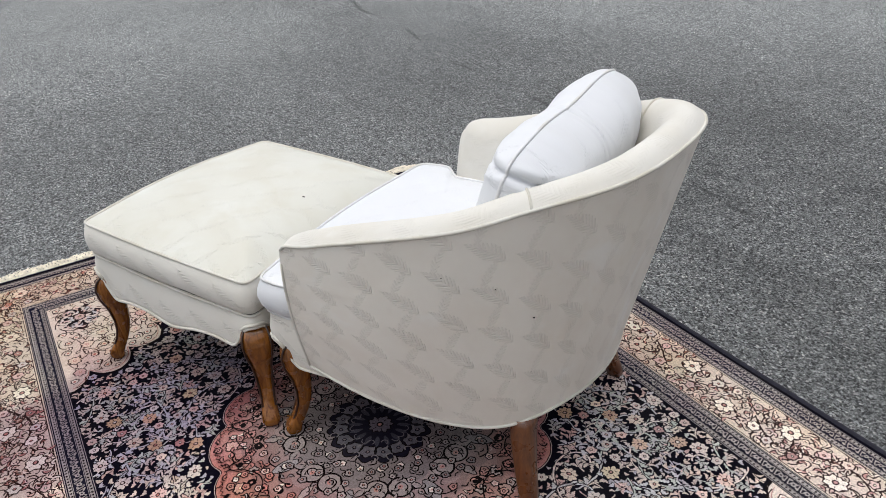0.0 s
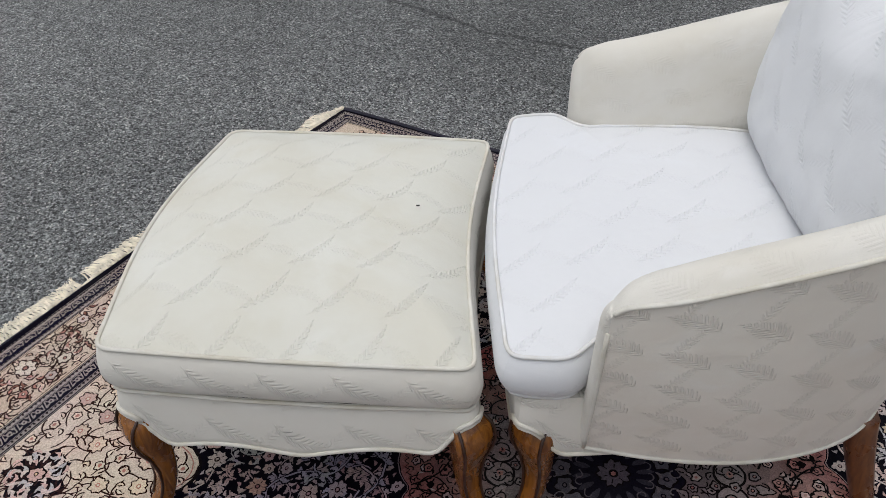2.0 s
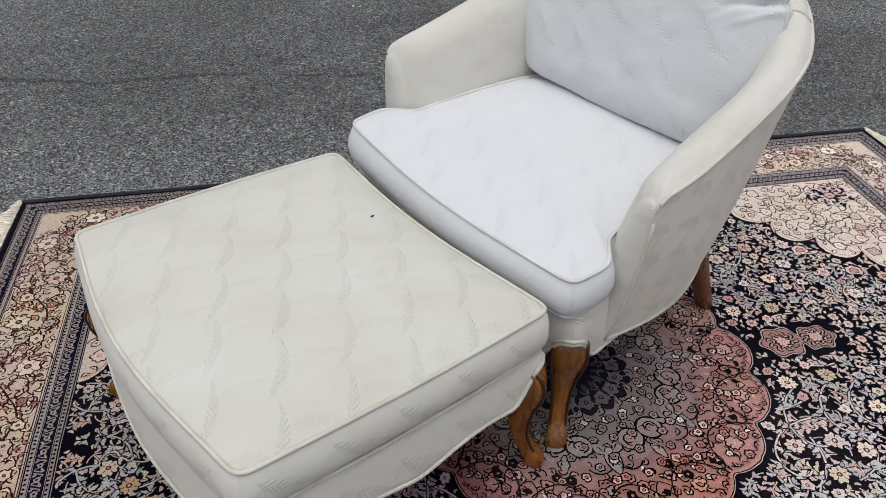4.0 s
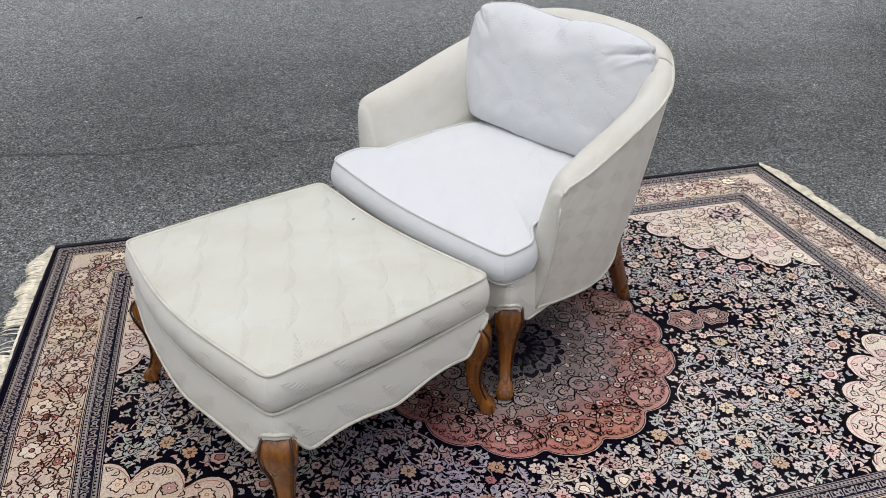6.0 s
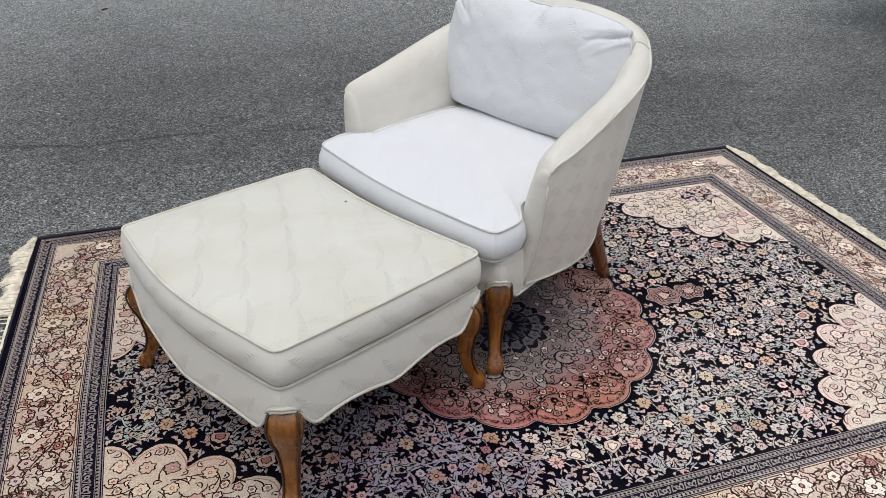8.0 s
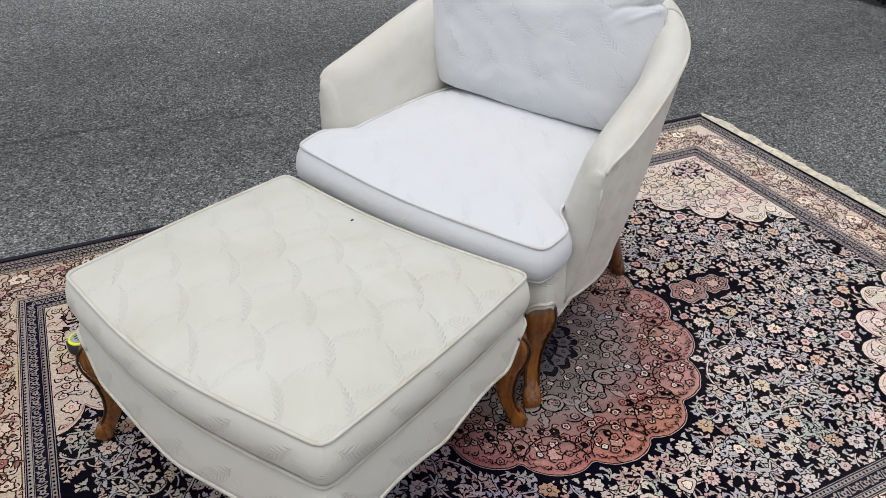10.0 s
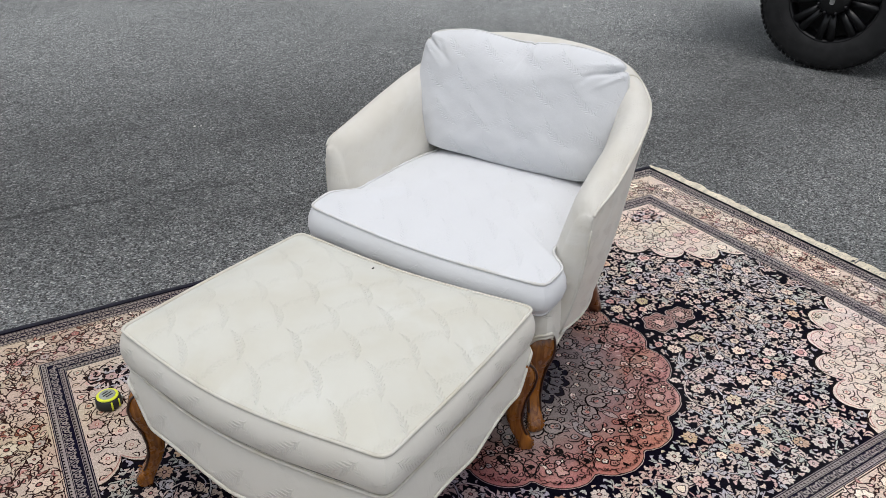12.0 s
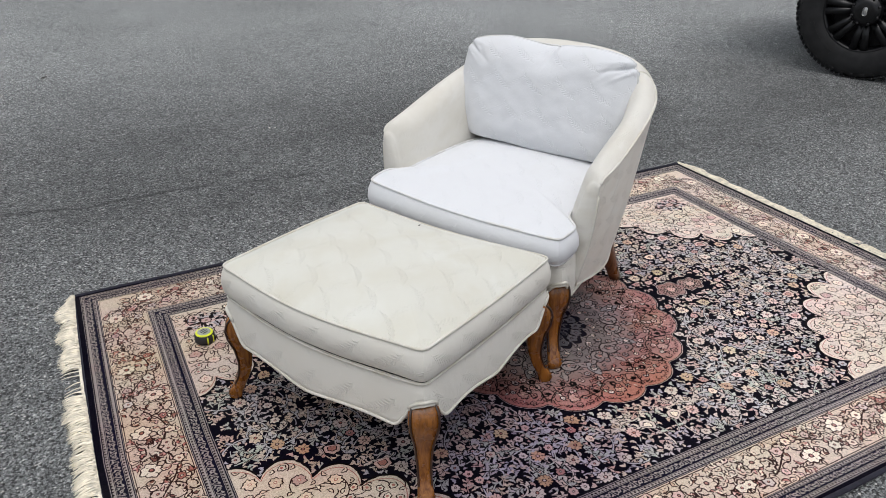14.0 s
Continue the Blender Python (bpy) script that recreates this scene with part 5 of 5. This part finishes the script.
for k, (x, y) in enumerate(((1.12, 1.471), (1.15, 1.463), (-0.044, 1.224), (3.314, 0.586), (-0.274, 0.813), (2.628, 4.50))):
    stone_chip(x, y, 0.0085 if k == 0 else 0.006, k + 1)

# ------------------------------------------------------------------ tape measure
tape = thing("tape_measure", pose(0.340, -0.484, 0.0, 0, 0, 25) @ Matrix.Scale(0.86, 4), "round black tape measure with yellow rim, lying on the rug", "tape measure")


def disc(r, z0, z1, bev, n=36):
    rows = [(r - bev, z0), (r, z0 + bev), (r, z1 - bev), (r - bev, z1)]
    v_ = [(q * math.cos(2 * math.pi * k / n), q * math.sin(2 * math.pi * k / n), z) for q, z in rows for k in range(n)]
    f_ = grid_faces(4, n, True) + [tuple(range(n))[::-1], tuple(3 * n + k for k in range(n))]
    return v_, f_


v_, f_ = disc(0.036, 0.0, 0.036, 0.006)
mesh_object("case", v_, f_, BLACKGRIP, tape)
v_, f_ = disc(0.031, 0.034, 0.0395, 0.0015)
mesh_object("rim", v_, f_, YELLOW, tape, label="bright yellow rim")
v_, f_ = disc(0.0235, 0.0385, 0.0412, 0.001)
face_ = mesh_object("face", v_, f_, plain("dial_grey", (0.30, 0.33, 0.30), 0.5, 0, 0.2, 40), tape)
for k, w in enumerate((0.022, 0.028, 0.020)):
    part("lettering", box(w, 0.004, 0.0012, (0.0, -0.010 + 0.010 * k, 0.0418), 0.0003, 1), BLACKGRIP, tape)
for a_ in (-1.9, -1.2, 0.4):
    part("stripe", box(0.005, 0.006, 0.028, (0.0345 * math.cos(a_), 0.0345 * math.sin(a_), 0.018), 0.001, 1), YELLOW, tape)
part("tape_tip", box(0.004, 0.020, 0.012, (0.040, 0.0, 0.008), 0.001, 1), CHROME, tape)

# ------------------------------------------------------------------ parked truck
TY_R, TY_W = 0.45, 0.27
truck = thing("pickup_truck", pose(4.90, 0.67, -0.012, 0, 0, -69), "dark lifted pickup truck with black wheels, parked on the asphalt", "truck")


def wheel(parent, cx, cy, face):
    hub = new("wheel")
    hub.parent = parent
    hub.matrix_basis = Matrix.Translation((cx, cy, TY_R)) @ Matrix.Scale(0.9, 4)
    n = 96
    prof = [(0.290, 0.02), (0.302, 0.0), (0.345, -0.012), (0.40, -0.014), (0.45, -0.002), (0.478, 0.018), (0.492, 0.05), (0.494, 0.15), (0.492, 0.25), (0.478, 0.282), (0.40, 0.31), (0.302, 0.30), (0.290, 0.28)]
    v_ = []
    for r, d in prof:
        for k in range(n):
            a_ = 2 * math.pi * k / n
            v_.append((r * math.cos(a_), face * -d, r * math.sin(a_)))
    mesh_object("tyre", v_, grid_faces(len(prof), n, True, flip=(face > 0)), RUBBER, hub)
    tread = bmesh.new()
    for row, (d, off) in enumerate(((0.046, 0), (0.115, 0.5), (0.185, 0), (0.254, 0.5))):
        for k in range(80):
            a_ = 2 * math.pi * (k + off) / 80
            m = Matrix.Rotation(-a_, 4, "Y") @ Matrix.Translation((0.4945, face * -d, 0)) @ Matrix.Rotation(0.3 * (1 if row % 2 else -1), 4, "X") @ Matrix.Diagonal((0.010, 0.060, 0.026, 1))
            bmesh.ops.create_cube(tread, size=1.0, matrix=m)
    part("tread", tread, RUBBER, hub, smooth=False)
    side = bmesh.new()
    for k in range(40):
        a_ = 2 * math.pi * k / 40
        m = Matrix.Rotation(-a_, 4, "Y") @ Matrix.Translation((0.468, face * -0.006, 0)) @ Matrix.Rotation(face * -0.5, 4, "Z") @ Matrix.Diagonal((0.026, 0.008, 0.030 if k % 2 else 0.020, 1))
        bmesh.ops.create_cube(side, size=1.0, matrix=m)
    for k in range(9):
        for a0 in (0.4, 3.5):
            m = Matrix.Rotation(-(a0 + 0.085 * k), 4, "Y") @ Matrix.Translation((0.375, face * 0.0135, 0)) @ Matrix.Diagonal((0.030, 0.004, 0.018, 1))
            bmesh.ops.create_cube(side, size=1.0, matrix=m)
    part("sidewall_blocks", side, RUBBER, hub, smooth=False)["kind"] = "stuff"
    rimm = []
    rp = [(0.292, 0.26), (0.279, 0.25), (0.272, 0.03), (0.287, 0.012), (0.302, 0.002), (0.304, 0.016)]
    for r, d in rp:
        for k in range(64):
            a_ = 2 * math.pi * k / 64
            rimm.append((r * math.cos(a_), face * -d, r * math.sin(a_)))
    rim = mesh_object("rim", rimm, grid_faces(len(rp), 64, True), RIMPAINT, hub)
    disc_v = [(r * math.cos(2 * math.pi * k / 48), face * -d, r * math.sin(2 * math.pi * k / 48)) for r, d in ((0.278, 0.16), (0.02, 0.15)) for k in range(48)]
    mesh_object("brake_disc", disc_v, grid_faces(2, 48, True), DARKPLASTIC, hub)
    for k in range(8):
        a0 = 2 * math.pi * k / 8
        for sg in (-1, 1):
            bm = bmesh.new()
            m = Matrix.Rotation(-(a0 + sg * 0.135), 4, "Y") @ Matrix.Translation((0.178, face * -0.030, 0)) @ Matrix.Rotation(face * 0.10, 4, "Z") @ Matrix.Diagonal((0.222, 0.044, 0.050, 1))
            bmesh.ops.create_cube(bm, size=1.0, matrix=m)
            bmesh.ops.bevel(bm, geom=bm.edges[:], offset=0.006, segments=2, affect="EDGES")
            part("spoke", bm, RIMPAINT, rim)
    cap_v = []
    cps = [(0.108, 0.045), (0.106, -0.012), (0.096, -0.030), (0.086, -0.034), (0.080, -0.046), (0.058, -0.052), (0.001, -0.054)]
    for r, d in cps:
        for k in range(32):
            a_ = 2 * math.pi * k / 32
            cap_v.append((r * math.cos(a_), face * -d, r * math.sin(a_)))
    mesh_object("centre_cap", cap_v, grid_faces(len(cps), 32, True, flip=(face > 0)), RIMPAINT, rim)
    part("badge", box(0.030, 0.006, 0.060, (0.0, face * 0.055, 0.0), 0.010, 2), CHROME, rim)
    for k in range(8):
        a_ = 2 * math.pi * (k + 0.5) / 8
        part("wheel_nut", box(0.018, 0.02, 0.018, (0.094 * math.cos(a_), face * 0.034, 0.094 * math.sin(a_)), 0.004, 1), DARKPLASTIC, rim)
    return hub


wheel(truck, 0.0, 0.0, -1)
wheel(truck, 3.5, 0.0, -1)
wheel(truck, 0.0, 1.75, 1)
wheel(truck, 3.5, 1.75, 1)
part("body", box(5.6, 1.86, 0.55, (1.75, 0.90, 1.28), 0.06, 3), TRUCKPAINT, truck)
part("cab", box(2.3, 1.70, 0.60, (1.9, 0.90, 1.84), 0.16, 4), TRUCKPAINT, truck)
part("chassis", box(5.0, 0.9, 0.16, (1.75, 0.90, 0.78), 0.03, 2), DARKPLASTIC, truck)
part("bumper", box(0.22, 1.86, 0.26, (-0.92, 0.90, 0.86), 0.05, 3), DARKPLASTIC, truck)
for cx_ in (0.0, 3.5):
    part("axle", box(0.12, 1.6, 0.12, (cx_, 0.88, 0.45), 0.04, 3), DARKPLASTIC, truck)
    part("mud_flap", box(0.02, 0.32, 0.36, (cx_ + 0.62, 0.12, 0.62), 0.006, 1), DARKPLASTIC, truck)
